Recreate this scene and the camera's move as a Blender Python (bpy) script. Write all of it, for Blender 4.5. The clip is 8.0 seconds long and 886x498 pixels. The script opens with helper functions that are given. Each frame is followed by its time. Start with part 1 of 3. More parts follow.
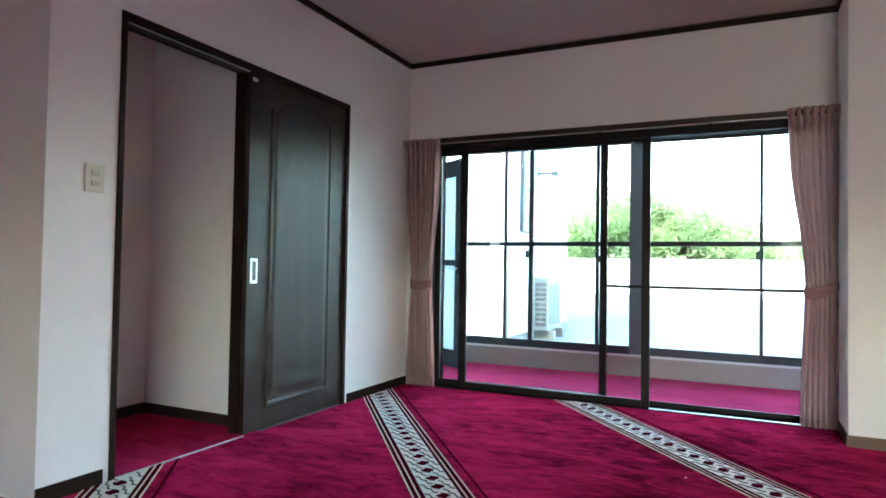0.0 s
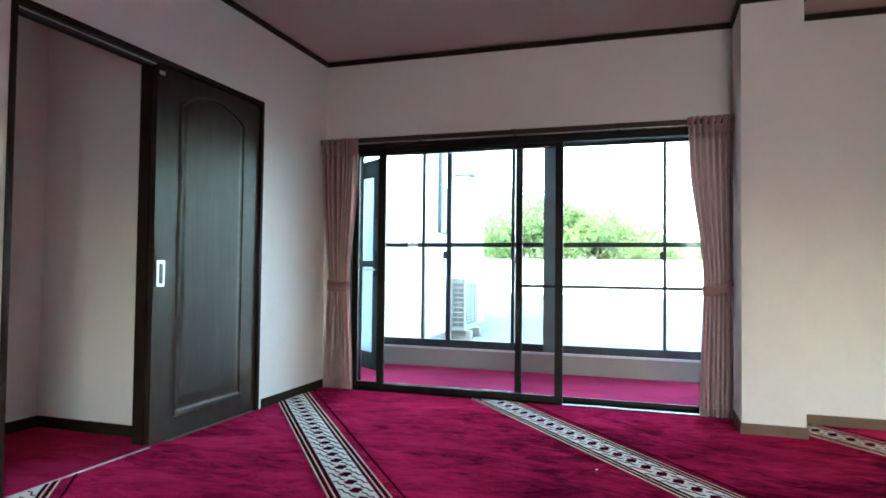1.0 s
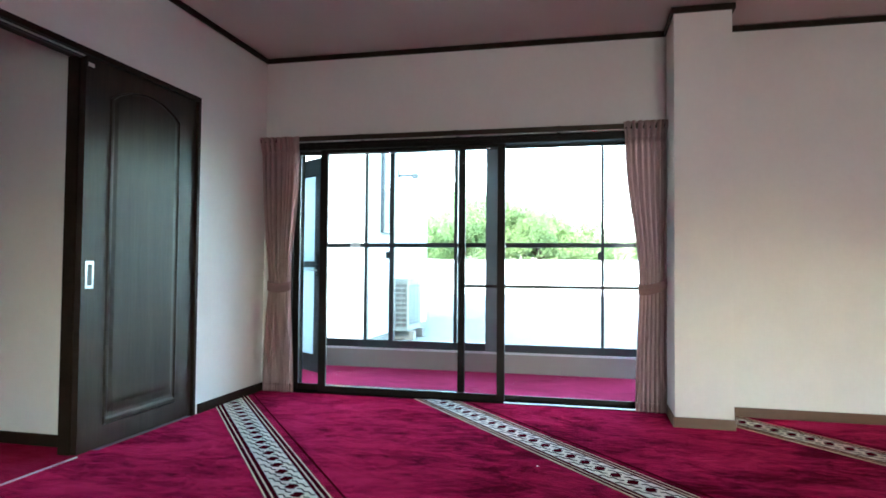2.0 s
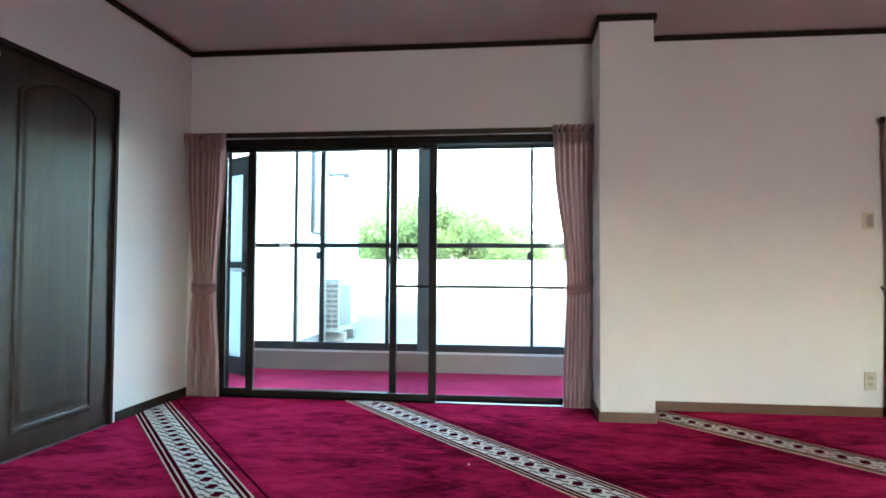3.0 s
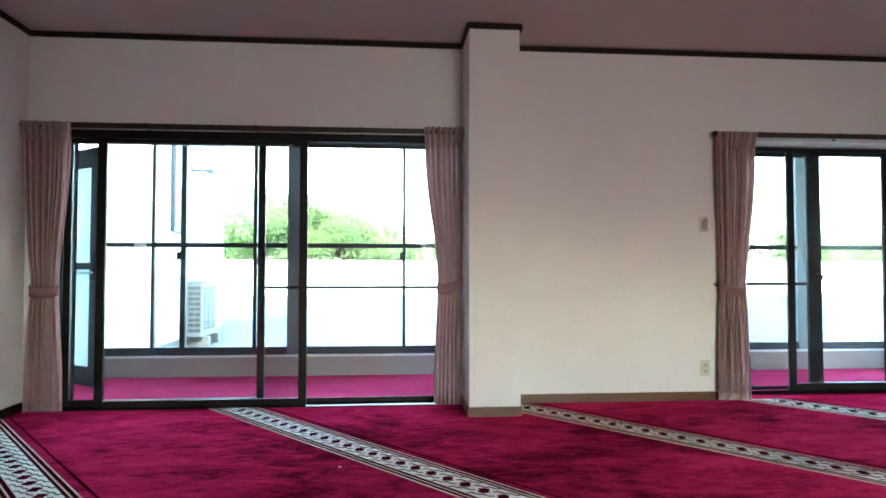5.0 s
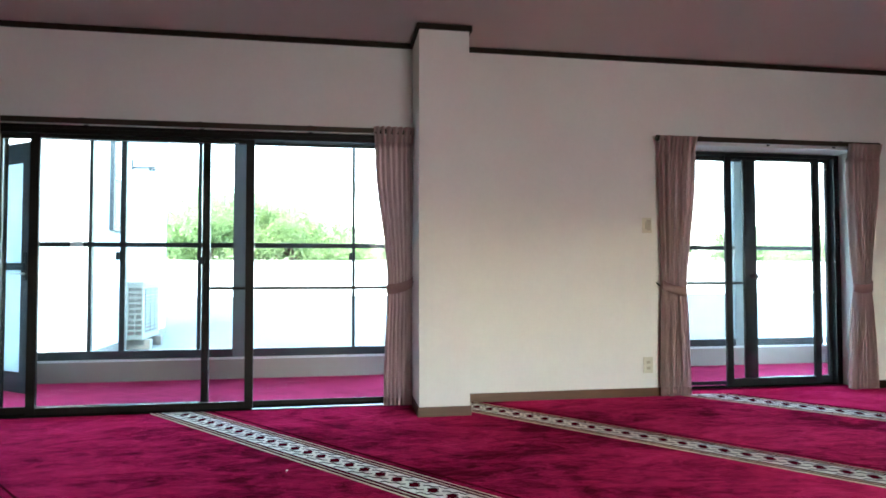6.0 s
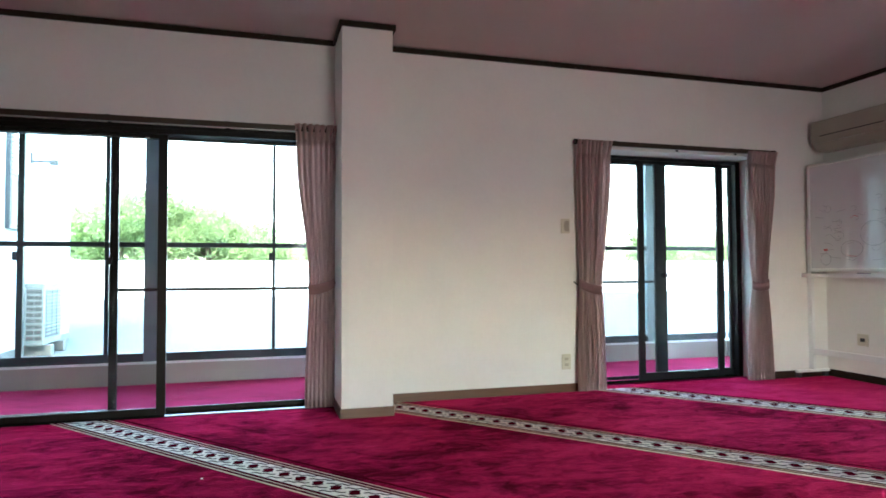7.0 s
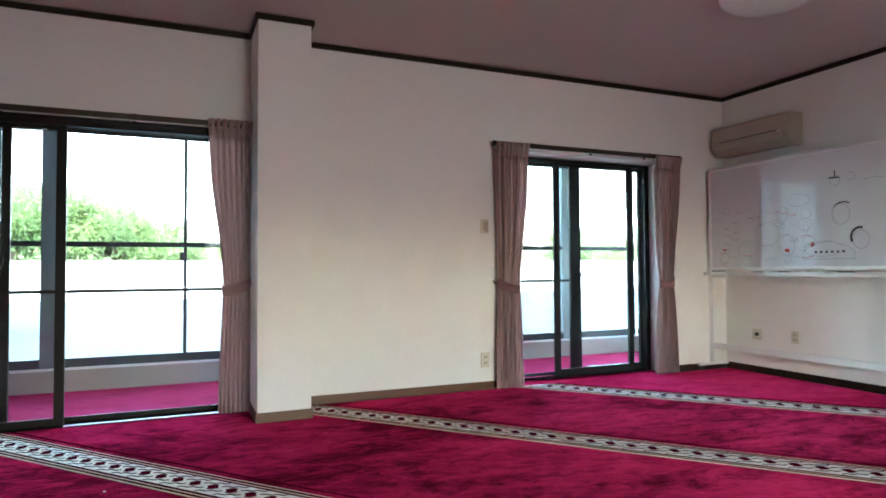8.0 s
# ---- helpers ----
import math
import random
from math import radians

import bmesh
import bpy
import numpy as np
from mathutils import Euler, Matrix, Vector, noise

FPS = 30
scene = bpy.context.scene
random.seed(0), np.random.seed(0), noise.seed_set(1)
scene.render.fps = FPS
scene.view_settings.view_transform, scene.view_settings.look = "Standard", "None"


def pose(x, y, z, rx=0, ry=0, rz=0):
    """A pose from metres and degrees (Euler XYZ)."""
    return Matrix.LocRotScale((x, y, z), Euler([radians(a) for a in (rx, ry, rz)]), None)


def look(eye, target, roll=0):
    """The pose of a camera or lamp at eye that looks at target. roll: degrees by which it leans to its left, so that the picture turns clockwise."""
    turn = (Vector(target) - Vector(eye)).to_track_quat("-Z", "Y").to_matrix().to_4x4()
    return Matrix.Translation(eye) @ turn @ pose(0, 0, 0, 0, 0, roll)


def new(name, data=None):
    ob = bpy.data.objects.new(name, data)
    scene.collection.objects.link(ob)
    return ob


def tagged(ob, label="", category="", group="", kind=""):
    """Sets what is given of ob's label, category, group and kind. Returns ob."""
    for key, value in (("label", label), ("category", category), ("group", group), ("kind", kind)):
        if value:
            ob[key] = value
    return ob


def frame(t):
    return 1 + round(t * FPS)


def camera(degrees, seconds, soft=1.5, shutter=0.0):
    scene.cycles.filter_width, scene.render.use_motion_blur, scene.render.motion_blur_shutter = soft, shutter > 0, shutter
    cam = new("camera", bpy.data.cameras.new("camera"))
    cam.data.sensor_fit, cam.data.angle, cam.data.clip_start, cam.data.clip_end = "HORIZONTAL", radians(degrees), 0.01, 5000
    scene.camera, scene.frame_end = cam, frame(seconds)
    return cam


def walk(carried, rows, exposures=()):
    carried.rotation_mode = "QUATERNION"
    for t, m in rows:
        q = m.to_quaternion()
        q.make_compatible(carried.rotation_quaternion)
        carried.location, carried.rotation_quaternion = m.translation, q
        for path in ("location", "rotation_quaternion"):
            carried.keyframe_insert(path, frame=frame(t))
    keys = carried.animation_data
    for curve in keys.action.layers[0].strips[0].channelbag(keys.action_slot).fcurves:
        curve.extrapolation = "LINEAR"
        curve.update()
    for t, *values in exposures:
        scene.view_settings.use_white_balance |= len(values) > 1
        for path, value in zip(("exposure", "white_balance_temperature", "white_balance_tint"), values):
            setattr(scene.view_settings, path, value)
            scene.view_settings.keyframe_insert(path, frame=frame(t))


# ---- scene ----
cam = camera(70.08, 8.0, soft=1.7)
EYE = 0.9545
# time, sideways drift of the hand-held camera, yaw, pitch, roll
ROWS = [
    (0.0, 0.0025, 25.44, 1.56, 0.96), (0.5, 0.0005, 21.44, 1.62, 0.86), (1.0, -0.0010, 18.00, 1.76, 0.66), (1.5, -0.0021, 15.50, 1.81, 0.57),
    (3.0, -0.0027, 6.65, 1.91, 0.37), (3.5, -0.0020, 3.56, 1.94, 0.28), (4.0, -0.0008, 0.59, 1.96, 0.18), (4.5, 0.0008, -2.45, 1.96, 0.10),
    (6.0, 0.0083, -9.30, 1.97, -0.05), (6.5, 0.0117, -12.53, 1.97, -0.12), (7.0, 0.0155, -16.16, 1.95, -0.20), (7.5, 0.0198, -19.92, 1.92, -0.28), (8.0, 0.0246, -23.27, 1.89, -0.37),
]
walk(cam, [(t, pose(x, 0, EYE, 90 + pitch, -roll, yaw)) for t, x, yaw, pitch, roll in ROWS], exposures=[(0.0, 4.65, 6520, -3), (8.0, 4.65, 6520, -3)])

# ---- light ----
world = bpy.data.worlds.new("world")
scene.world = world
world.use_nodes = True
nt = world.node_tree
sky = nt.nodes.new("ShaderNodeTexSky")
sky.sky_type = 'NISHITA'
sky.sun_disc = False
sky.sun_elevation, sky.sun_rotation = radians(56.7), radians(192.5)
sky.dust_density, sky.air_density, sky.ozone_density = 1.6, 1.0, 1.0
nt.nodes["Background"].inputs[1].default_value = 0.21
nt.links.new(sky.outputs[0], nt.nodes["Background"].inputs[0])
sun = new("sun", bpy.data.lights.new("sun", 'SUN'))
sun.data.energy, sun.data.angle, sun.data.color = 0.55, radians(15), (1.0, 0.97, 0.92)
sun.matrix_world = look((-2, -9, 14), (0, 0, 0))
# lamp as sky light slanting down through an assumed unseen window behind the camera
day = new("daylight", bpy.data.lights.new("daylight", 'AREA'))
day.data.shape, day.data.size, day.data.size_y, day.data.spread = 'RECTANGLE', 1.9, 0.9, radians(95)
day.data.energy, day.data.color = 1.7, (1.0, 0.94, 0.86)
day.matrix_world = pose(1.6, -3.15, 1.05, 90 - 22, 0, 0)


# ---- materials ----
def mat(name, color, rough=0.6, metal=0.0, var=0.12, scale=8.0, bump=0.0, bscale=120.0, sheen=0.0, stretch=(1, 1, 1), spec=0.5, detail=6):
    m = bpy.data.materials.new(name)
    m.use_nodes = True
    t = m.node_tree
    b = t.nodes["Principled BSDF"]
    b.inputs["Roughness"].default_value = rough
    b.inputs["Metallic"].default_value = metal
    b.inputs["Specular IOR Level"].default_value = spec
    if sheen:
        b.inputs["Sheen Weight"].default_value = sheen
        b.inputs["Sheen Roughness"].default_value = 0.35
        b.inputs["Sheen Tint"].default_value = (*[min(1, c * 1.6 + 0.03) for c in color], 1)
    co = t.nodes.new("ShaderNodeTexCoord")
    mp = t.nodes.new("ShaderNodeMapping")
    mp.inputs["Scale"].default_value = stretch
    t.links.new(co.outputs["Object"], mp.inputs["Vector"])
    n1 = t.nodes.new("ShaderNodeTexNoise")
    n1.inputs["Scale"].default_value, n1.inputs["Detail"].default_value = scale, detail
    n2 = t.nodes.new("ShaderNodeTexNoise")
    n2.inputs["Scale"].default_value, n2.inputs["Detail"].default_value = scale / 6, 3
    for n in (n1, n2):
        t.links.new(mp.outputs[0], n.inputs["Vector"])
    add = t.nodes.new("ShaderNodeMath")
    add.operation = 'ADD'
    t.links.new(n1.outputs["Fac"], add.inputs[0])
    t.links.new(n2.outputs["Fac"], add.inputs[1])
    ramp = t.nodes.new("ShaderNodeMapRange")
    ramp.inputs["From Min"].default_value, ramp.inputs["From Max"].default_value = 0.6, 1.4
    ramp.inputs["To Min"].default_value, ramp.inputs["To Max"].default_value = 1 - var, 1 + var
    t.links.new(add.outputs[0], ramp.inputs["Value"])
    mul = t.nodes.new("ShaderNodeVectorMath")
    mul.operation = 'SCALE'
    mul.inputs[0].default_value = color
    t.links.new(ramp.outputs[0], mul.inputs["Scale"])
    t.links.new(mul.outputs[0], b.inputs["Base Color"])
    if bump:
        n3 = t.nodes.new("ShaderNodeTexNoise")
        n3.inputs["Scale"].default_value, n3.inputs["Detail"].default_value = bscale, 4
        t.links.new(mp.outputs[0], n3.inputs["Vector"])
        bp = t.nodes.new("ShaderNodeBump")
        bp.inputs["Strength"].default_value, bp.inputs["Distance"].default_value = bump, 0.004
        t.links.new(n3.outputs["Fac"], bp.inputs["Height"])
        t.links.new(bp.outputs[0], b.inputs["Normal"])
    return m


def glass_mat(name, tint=(0.97, 0.985, 0.98), frosted=False):
    m = bpy.data.materials.new(name)
    m.use_nodes = True
    t = m.node_tree
    out = t.nodes["Material Output"]
    t.nodes.remove(t.nodes["Principled BSDF"])
    tr = t.nodes.new("ShaderNodeBsdfTranslucent" if frosted else "ShaderNodeBsdfTransparent")
    tr.inputs["Color"].default_value = (*tint, 1)
    gl = t.nodes.new("ShaderNodeBsdfGlossy")
    gl.inputs["Roughness"].default_value = 0.35 if frosted else 0.01
    fr = t.nodes.new("ShaderNodeFresnel")
    fr.inputs["IOR"].default_value = 1.22
    mx = t.nodes.new("ShaderNodeMixShader")
    t.links.new(fr.outputs[0], mx.inputs[0])
    t.links.new(tr.outputs[0], mx.inputs[1])
    t.links.new(gl.outputs[0], mx.inputs[2])
    t.links.new(mx.outputs[0], out.inputs["Surface"])
    return m


M_WALL = mat("wallpaper", (0.80, 0.78, 0.745), 0.85, var=0.025, scale=30, bump=0.25, bscale=260)
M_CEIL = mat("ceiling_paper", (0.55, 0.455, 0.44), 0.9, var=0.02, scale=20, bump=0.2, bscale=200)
M_WOOD = mat("dark_wood", (0.028, 0.018, 0.012), 0.44, spec=0.22, var=0.35, scale=14, bump=0.08, bscale=60, stretch=(6, 6, 0.35))
M_WOODY = mat("dark_wood_trim", (0.024, 0.015, 0.010), 0.50, spec=0.12, var=0.3, scale=14, bump=0.06, bscale=60)
M_BASE = mat("brown_baseboard", (0.12, 0.056, 0.025), 0.45, var=0.25, scale=16, bump=0.05, bscale=80, stretch=(0.4, 0.4, 5))
M_BRONZE = mat("bronze_aluminium", (0.013, 0.010, 0.008), 0.45, spec=0.2, metal=0.0, var=0.12, scale=6)
M_BLACK = mat("black_aluminium", (0.012, 0.014, 0.016), 0.45, spec=0.25, metal=0.0, var=0.12, scale=6)
M_SILLDARK = mat("dark_sill", (0.014, 0.012, 0.011), 0.85, spec=0.0, var=0.15)
M_STEEL = mat("satin_steel", (0.62, 0.62, 0.6), 0.3, metal=0.9, var=0.06)
M_SILL = mat("aluminium_track", (0.7, 0.71, 0.72), 0.35, metal=0.7, var=0.08, scale=20)
M_BRASS = mat("brown_rail", (0.055, 0.042, 0.030), 0.35, metal=0.5, var=0.1)
M_PLATE = mat("ivory_plastic", (0.62, 0.58, 0.47), 0.4, var=0.04)
M_GRILLE = mat("fan_opening_shade", (0.03, 0.034, 0.036), 0.5, var=0.06)
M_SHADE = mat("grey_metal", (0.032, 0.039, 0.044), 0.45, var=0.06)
M_KNOB = mat("cream_knob", (0.44, 0.40, 0.31), 0.35, var=0.03)
M_CREAM = mat("cream_plastic", (0.38, 0.33, 0.27), 0.45, var=0.05)
M_WHITE = mat("white_metal", (0.78, 0.78, 0.77), 0.35, var=0.03)
M_BOARD = mat("whiteboard_enamel", (0.66, 0.66, 0.69), 0.07, var=0.02, scale=5, spec=1.0)
M_CONC = mat("roof_deck", (0.050, 0.064, 0.065), 0.8, var=0.12, scale=3, bump=0.3, bscale=60)
M_RENDER = mat("white_render", (0.54, 0.57, 0.57), 0.85, var=0.04, scale=6, bump=0.3, bscale=90)
M_BLOCK = mat("concrete_block", (0.13, 0.128, 0.12), 0.9, var=0.2, scale=20, bump=0.4)
M_UNIT = mat("weathered_unit_paint", (0.15, 0.172, 0.172), 0.5, var=0.05, scale=5)
M_GREY = mat("grey_slot", (0.045, 0.048, 0.05), 0.6)
M_SUNWALL = mat("sunroom_low_wall", (0.36, 0.315, 0.285), 0.85, var=0.05, scale=14, bump=0.3, bscale=120)
M_CURT = mat("mauve_curtain", (0.60, 0.425, 0.40), 0.85, var=0.10, scale=40, bump=0.25, bscale=420, sheen=0.25, stretch=(1, 1, 0.25))
M_TIE = mat("mauve_tie", (0.42, 0.25, 0.245), 0.8, var=0.08, scale=30, bump=0.2, bscale=300)
M_GLASS = glass_mat("clear_glass")
M_FROST = glass_mat("frosted_glass", (0.64, 0.72, 0.76), True)
M_NET = glass_mat("insect_net", (0.90, 0.90, 0.90))
M_NET_DENSE = glass_mat("dense_insect_net", (0.76, 0.77, 0.76))
M_WHITEYARN = mat("ivory_pile", (0.93, 0.89, 0.81), 0.95, spec=0.0, var=0.10, scale=60, bump=0.2, bscale=500)
M_TAN = mat("tan_pile", (0.86, 0.70, 0.53), 0.95, spec=0.0, var=0.15, scale=60, bump=0.5, bscale=500)
M_DARKPILE = mat("maroon_pile", (0.075, 0.002, 0.010), 0.95, var=0.2, scale=60, bump=0.3, bscale=500, spec=0.0)
M_KNOT = mat("dark_thread", (0.035, 0.025, 0.024), 0.95, spec=0.0, var=0.2, scale=60)
M_LEAF = mat("leaves", (0.15, 0.20, 0.08), 0.6, var=0.25, scale=2.0)
# thin leaves let part of the light through
_t = M_LEAF.node_tree
_tl, _mx = _t.nodes.new("ShaderNodeBsdfTranslucent"), _t.nodes.new("ShaderNodeMixShader")
_tl.inputs["Color"].default_value = (0.42, 0.54, 0.26, 1)
_mx.inputs[0].default_value = 0.5
_t.links.new(_t.nodes["Principled BSDF"].outputs[0], _mx.inputs[1])
_t.links.new(_tl.outputs[0], _mx.inputs[2])
_t.links.new(_mx.outputs[0], _t.nodes["Material Output"].inputs["Surface"])
M_BARK = mat("bark", (0.10, 0.07, 0.045), 0.9, var=0.3, scale=10)
M_INK = mat("black_ink", (0.02, 0.02, 0.025), 0.4)
M_FAINT = mat("faint_ink", (0.33, 0.33, 0.37), 0.4)
# greys lifted over the black metal: daylight and lens glare put into colour
M_POSTLIT = mat("daylit_aluminium", (0.29, 0.34, 0.36), 0.4, spec=0.3, var=0.1, scale=6)
M_DARKAL = mat("glare_lifted_aluminium", (0.045, 0.051, 0.057), 0.42, spec=0.3, var=0.1, scale=6)
M_POST = mat("half_lit_aluminium", (0.17, 0.20, 0.22), 0.4, spec=0.3, var=0.1, scale=6)
M_RED = mat("red_ink", (0.55, 0.03, 0.04), 0.4)
M_DOME = mat("opal_dome", (0.80, 0.80, 0.78), 0.25, var=0.02)


def carpet_mat(name, base, lift):
    m = mat(name, base, 0.92, var=0.3, scale=60, bump=0.6, bscale=300, sheen=0.3)
    m.node_tree.nodes["Principled BSDF"].inputs["Sheen Tint"].default_value = (0.88, 0.055, 0.20, 1)
    m.node_tree.nodes["Principled BSDF"].inputs["Specular IOR Level"].default_value = 0.0
    t = m.node_tree
    b = t.nodes["Principled BSDF"]
    # brushed nap: broad patches laid one way or the other, with swept streaks and small dents
    co = t.nodes.new("ShaderNodeTexCoord")

    def swept(scale, detail, rough, turn, stretch, distort):
        mp = t.nodes.new("ShaderNodeMapping")
        mp.inputs["Rotation"].default_value = (0, 0, radians(turn))
        mp.inputs["Scale"].default_value = (1.0, stretch, 1)
        t.links.new(co.outputs["Object"], mp.inputs["Vector"])
        n = t.nodes.new("ShaderNodeTexNoise")
        n.inputs["Scale"].default_value, n.inputs["Detail"].default_value = scale, detail
        n.inputs["Roughness"].default_value, n.inputs["Distortion"].default_value = rough, distort
        t.links.new(mp.outputs[0], n.inputs["Vector"])
        return n.outputs["Fac"]

    def weigh(a, b, k):
        x = t.nodes.new("ShaderNodeMix")
        x.inputs["Factor"].default_value = k
        t.links.new(a, x.inputs["A"])
        t.links.new(b, x.inputs["B"])
        return x.outputs["Result"]

    broad = weigh(swept(0.42, 2, 0.4, 35, 1.3, 0.4), swept(0.95, 4, 0.5, 15, 1.6, 0.6), 0.5)
    nap = weigh(weigh(broad, swept(2.3, 7, 0.62, -28, 2.0, 1.2), 0.42), swept(9.0, 7, 0.65, 25, 2.0, 1.2), 0.26)
    r = t.nodes.new("ShaderNodeMapRange")
    r.inputs["From Min"].default_value, r.inputs["From Max"].default_value = 0.43, 0.57
    t.links.new(nap, r.inputs["Value"])
    mx = t.nodes.new("ShaderNodeMix")
    mx.data_type = 'RGBA'
    t.links.new(r.outputs[0], mx.inputs["Factor"])
    old = b.inputs["Base Color"].links[0].from_socket
    t.links.new(old, mx.inputs[6])
    mx.inputs[7].default_value = (*lift, 1)
    t.links.new(mx.outputs[2], b.inputs["Base Color"])
    sh = t.nodes.new("ShaderNodeMapRange")
    sh.inputs["To Min"].default_value, sh.inputs["To Max"].default_value = 0.22, 0.95
    t.links.new(r.outputs[0], sh.inputs["Value"])
    t.links.new(sh.outputs[0], b.inputs["Sheen Weight"])
    # the brushed pile leans, so the same patches also tilt towards or away from the light
    lean = t.nodes.new("ShaderNodeBump")
    lean.inputs["Strength"].default_value, lean.inputs["Distance"].default_value = 0.35, 0.05
    t.links.new(nap, lean.inputs["Height"])
    t.links.new(b.inputs["Normal"].links[0].from_socket, lean.inputs["Normal"])
    t.links.new(lean.outputs[0], b.inputs["Normal"])
    return m


M_CARPET = carpet_mat("crimson_pile", (0.055, 0.0008, 0.006), (0.34, 0.0036, 0.036))
# next two: crimson pile, its nap's view-dependent sheen put into the colour
M_DULL_NAP = carpet_mat("dull_nap_pile", (0.045, 0.0008, 0.005), (0.28, 0.0030, 0.031))
M_SHEEN_NAP = carpet_mat("sheen_nap_pile", (0.36, 0.006, 0.046), (0.48, 0.012, 0.076))
# raised green in this pink stands in for haze of the window glass
M_PINK = carpet_mat("hazed_raspberry_pile", (0.36, 0.038, 0.100), (0.45, 0.052, 0.135))
M_CLOSET = carpet_mat("dark_red_pile", (0.20, 0.006, 0.02), (0.24, 0.008, 0.025))


# ---- mesh helpers ----
def box(bm, x0, x1, y0, y1, z0, z1, bev=0.0):
    b2 = bmesh.new()
    bmesh.ops.create_cube(b2, size=1)
    for v in b2.verts:
        v.co = Vector(((x0 + x1) / 2 + v.co.x * (x1 - x0), (y0 + y1) / 2 + v.co.y * (y1 - y0), (z0 + z1) / 2 + v.co.z * (z1 - z0)))
    if bev:
        bmesh.ops.bevel(b2, geom=b2.edges[:], offset=bev, segments=2, affect='EDGES', profile=0.7)
    merge(bm, b2)
    return bm


def merge(bm, b2):
    me = bpy.data.meshes.new("tmp")
    b2.to_mesh(me)
    b2.free()
    bm.from_mesh(me)
    bpy.data.meshes.remove(me)


def cyl(bm, p0, p1, r0, r1=None, seg=16):
    p0, p1 = Vector(p0), Vector(p1)
    b2 = bmesh.new()
    bmesh.ops.create_cone(b2, cap_ends=True, segments=seg, radius1=r0, radius2=r0 if r1 is None else r1, depth=(p1 - p0).length)
    q = (p1 - p0).to_track_quat('Z', 'Y').to_matrix().to_4x4()
    bmesh.ops.transform(b2, matrix=Matrix.Translation((p0 + p1) / 2) @ q, verts=b2.verts)
    merge(bm, b2)
    return bm


def link(name, bm, material, smooth=False):
    me = bpy.data.meshes.new(name)
    bmesh.ops.recalc_face_normals(bm, faces=bm.faces)
    bm.to_mesh(me)
    bm.free()
    me.materials.append(material)
    if smooth:
        for p in me.polygons:
            p.use_smooth = True
    return new(name, me)


def part(name, bm, material, parent, label="", smooth=False):
    ob = link(name, bm, material, smooth)
    ob.parent = parent
    if label:
        ob["label"] = label
    return ob


def bpart(name, dims, material, parent, bev=0.003, label=""):
    return part(name, box(bmesh.new(), *dims, bev), material, parent, label)


def thing(name, label, category, group="", kind=""):
    return tagged(new(name), label, category, group, kind)


def structure(name, boxes, material, label, category, bev=0.0):
    bm = bmesh.new()
    for b in boxes:
        box(bm, *b, bev)
    return tagged(link(name, bm, material), label, category, kind="structure")


# ---- plan ----
XL, XR, W, YB = -2.475, 4.937, 4.529, -3.2
HB, HC = 2.567, 2.607
JOG, XJ = 1.558, -4.2
D1, D2, DT = 1.872, 3.655, 2.062
PX0, PX1, PY = 0.526, 0.866, 4.130
A0, A1, AT = -2.29, 0.524, 1.905
B0, B1, BT = 2.55, 4.195, 1.935
WT = 0.30
YO = 5.86
SX0, SX1, SH = -3.0, 4.98, 2.35

structure("floor", [(XJ - 0.2, XR + 0.2, YB - 0.2, YO + 0.15, -0.15, -0.012)], M_BLOCK, "plain concrete floor slab under the carpets", "floor")
structure("wall_north", [(SX0 - 0.12, A0, W, W + WT, 0, HC), (A0, A1, W, W + WT, AT, HC), (A1, B0, W, W + WT, 0, HC), (B0, B1, W, W + WT, BT, HC), (B1, XR + 0.15, W, W + WT, 0, HC)],
          M_WALL, "off-white papered wall with two sliding window openings", "wall")
structure("wall_west", [(XL - 0.13, XL, JOG, D1, 0, HC), (XL - 0.13, XL, D1, D2, DT, HC), (XL - 0.13, XL, D2, W, 0, HC), (XL - 0.13, XL - 0.075, 2.745, D2, 0, DT)],
          M_WALL, "off-white papered wall with a sliding door opening", "wall")
# the gap below 2.2 is added out of view, letting light into the closet
structure("wall_jog", [(XJ, -3.42, JOG, JOG + 0.12, 0, HC), (-3.42, -2.85, JOG, JOG + 0.12, 2.2, HC), (-2.85, XL - 0.13, JOG, JOG + 0.12, 0, HC)], M_WALL, "off-white papered wall turning the corner, with an added unseen opening", "wall")
structure("wall_southwest", [(XJ - 0.12, XJ, YB, JOG + 0.12, 0, HC)], M_WALL, "off-white papered side wall", "wall")
# wall out of view; its opening is assumed, sized to the light it gives
structure("wall_south", [(XJ - 0.12, 0.6, YB - 0.12, YB, 0, HC), (0.6, 2.6, YB - 0.12, YB, 1.6, HC), (0.6, 2.6, YB - 0.12, YB, 0, 0.5), (2.6, XR + 0.12, YB - 0.12, YB, 0, HC)], M_WALL, "off-white papered back wall, unseen, with an assumed wide window opening", "wall")
structure("wall_east", [(XR, XR + 0.12, YB, W, 0, HC)], M_WALL, "off-white papered end wall", "wall")
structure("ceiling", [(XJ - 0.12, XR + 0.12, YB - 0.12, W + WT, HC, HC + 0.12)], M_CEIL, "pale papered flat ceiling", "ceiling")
structure("pillar", [(PX0, PX1, PY, W, 0, HC)], M_WALL, "off-white papered square wall pillar", "pillar", bev=0.003)


def runs(name, rows, z0, z1, depth, material, label):
    """Trim along walls. A row: x0, y0, x1, y1 of the wall line, and the side on which the room lies."""
    bm = bmesh.new()
    for x0, y0, x1, y1, sx, sy in rows:
        box(bm, min(x0, x1, x0 + sx * depth), max(x0, x1, x0 + sx * depth), min(y0, y1, y0 + sy * depth), max(y0, y1, y0 + sy * depth), z0, z1, 0.002)
    return tagged(link(name, bm, material), label, "trim", kind="structure")


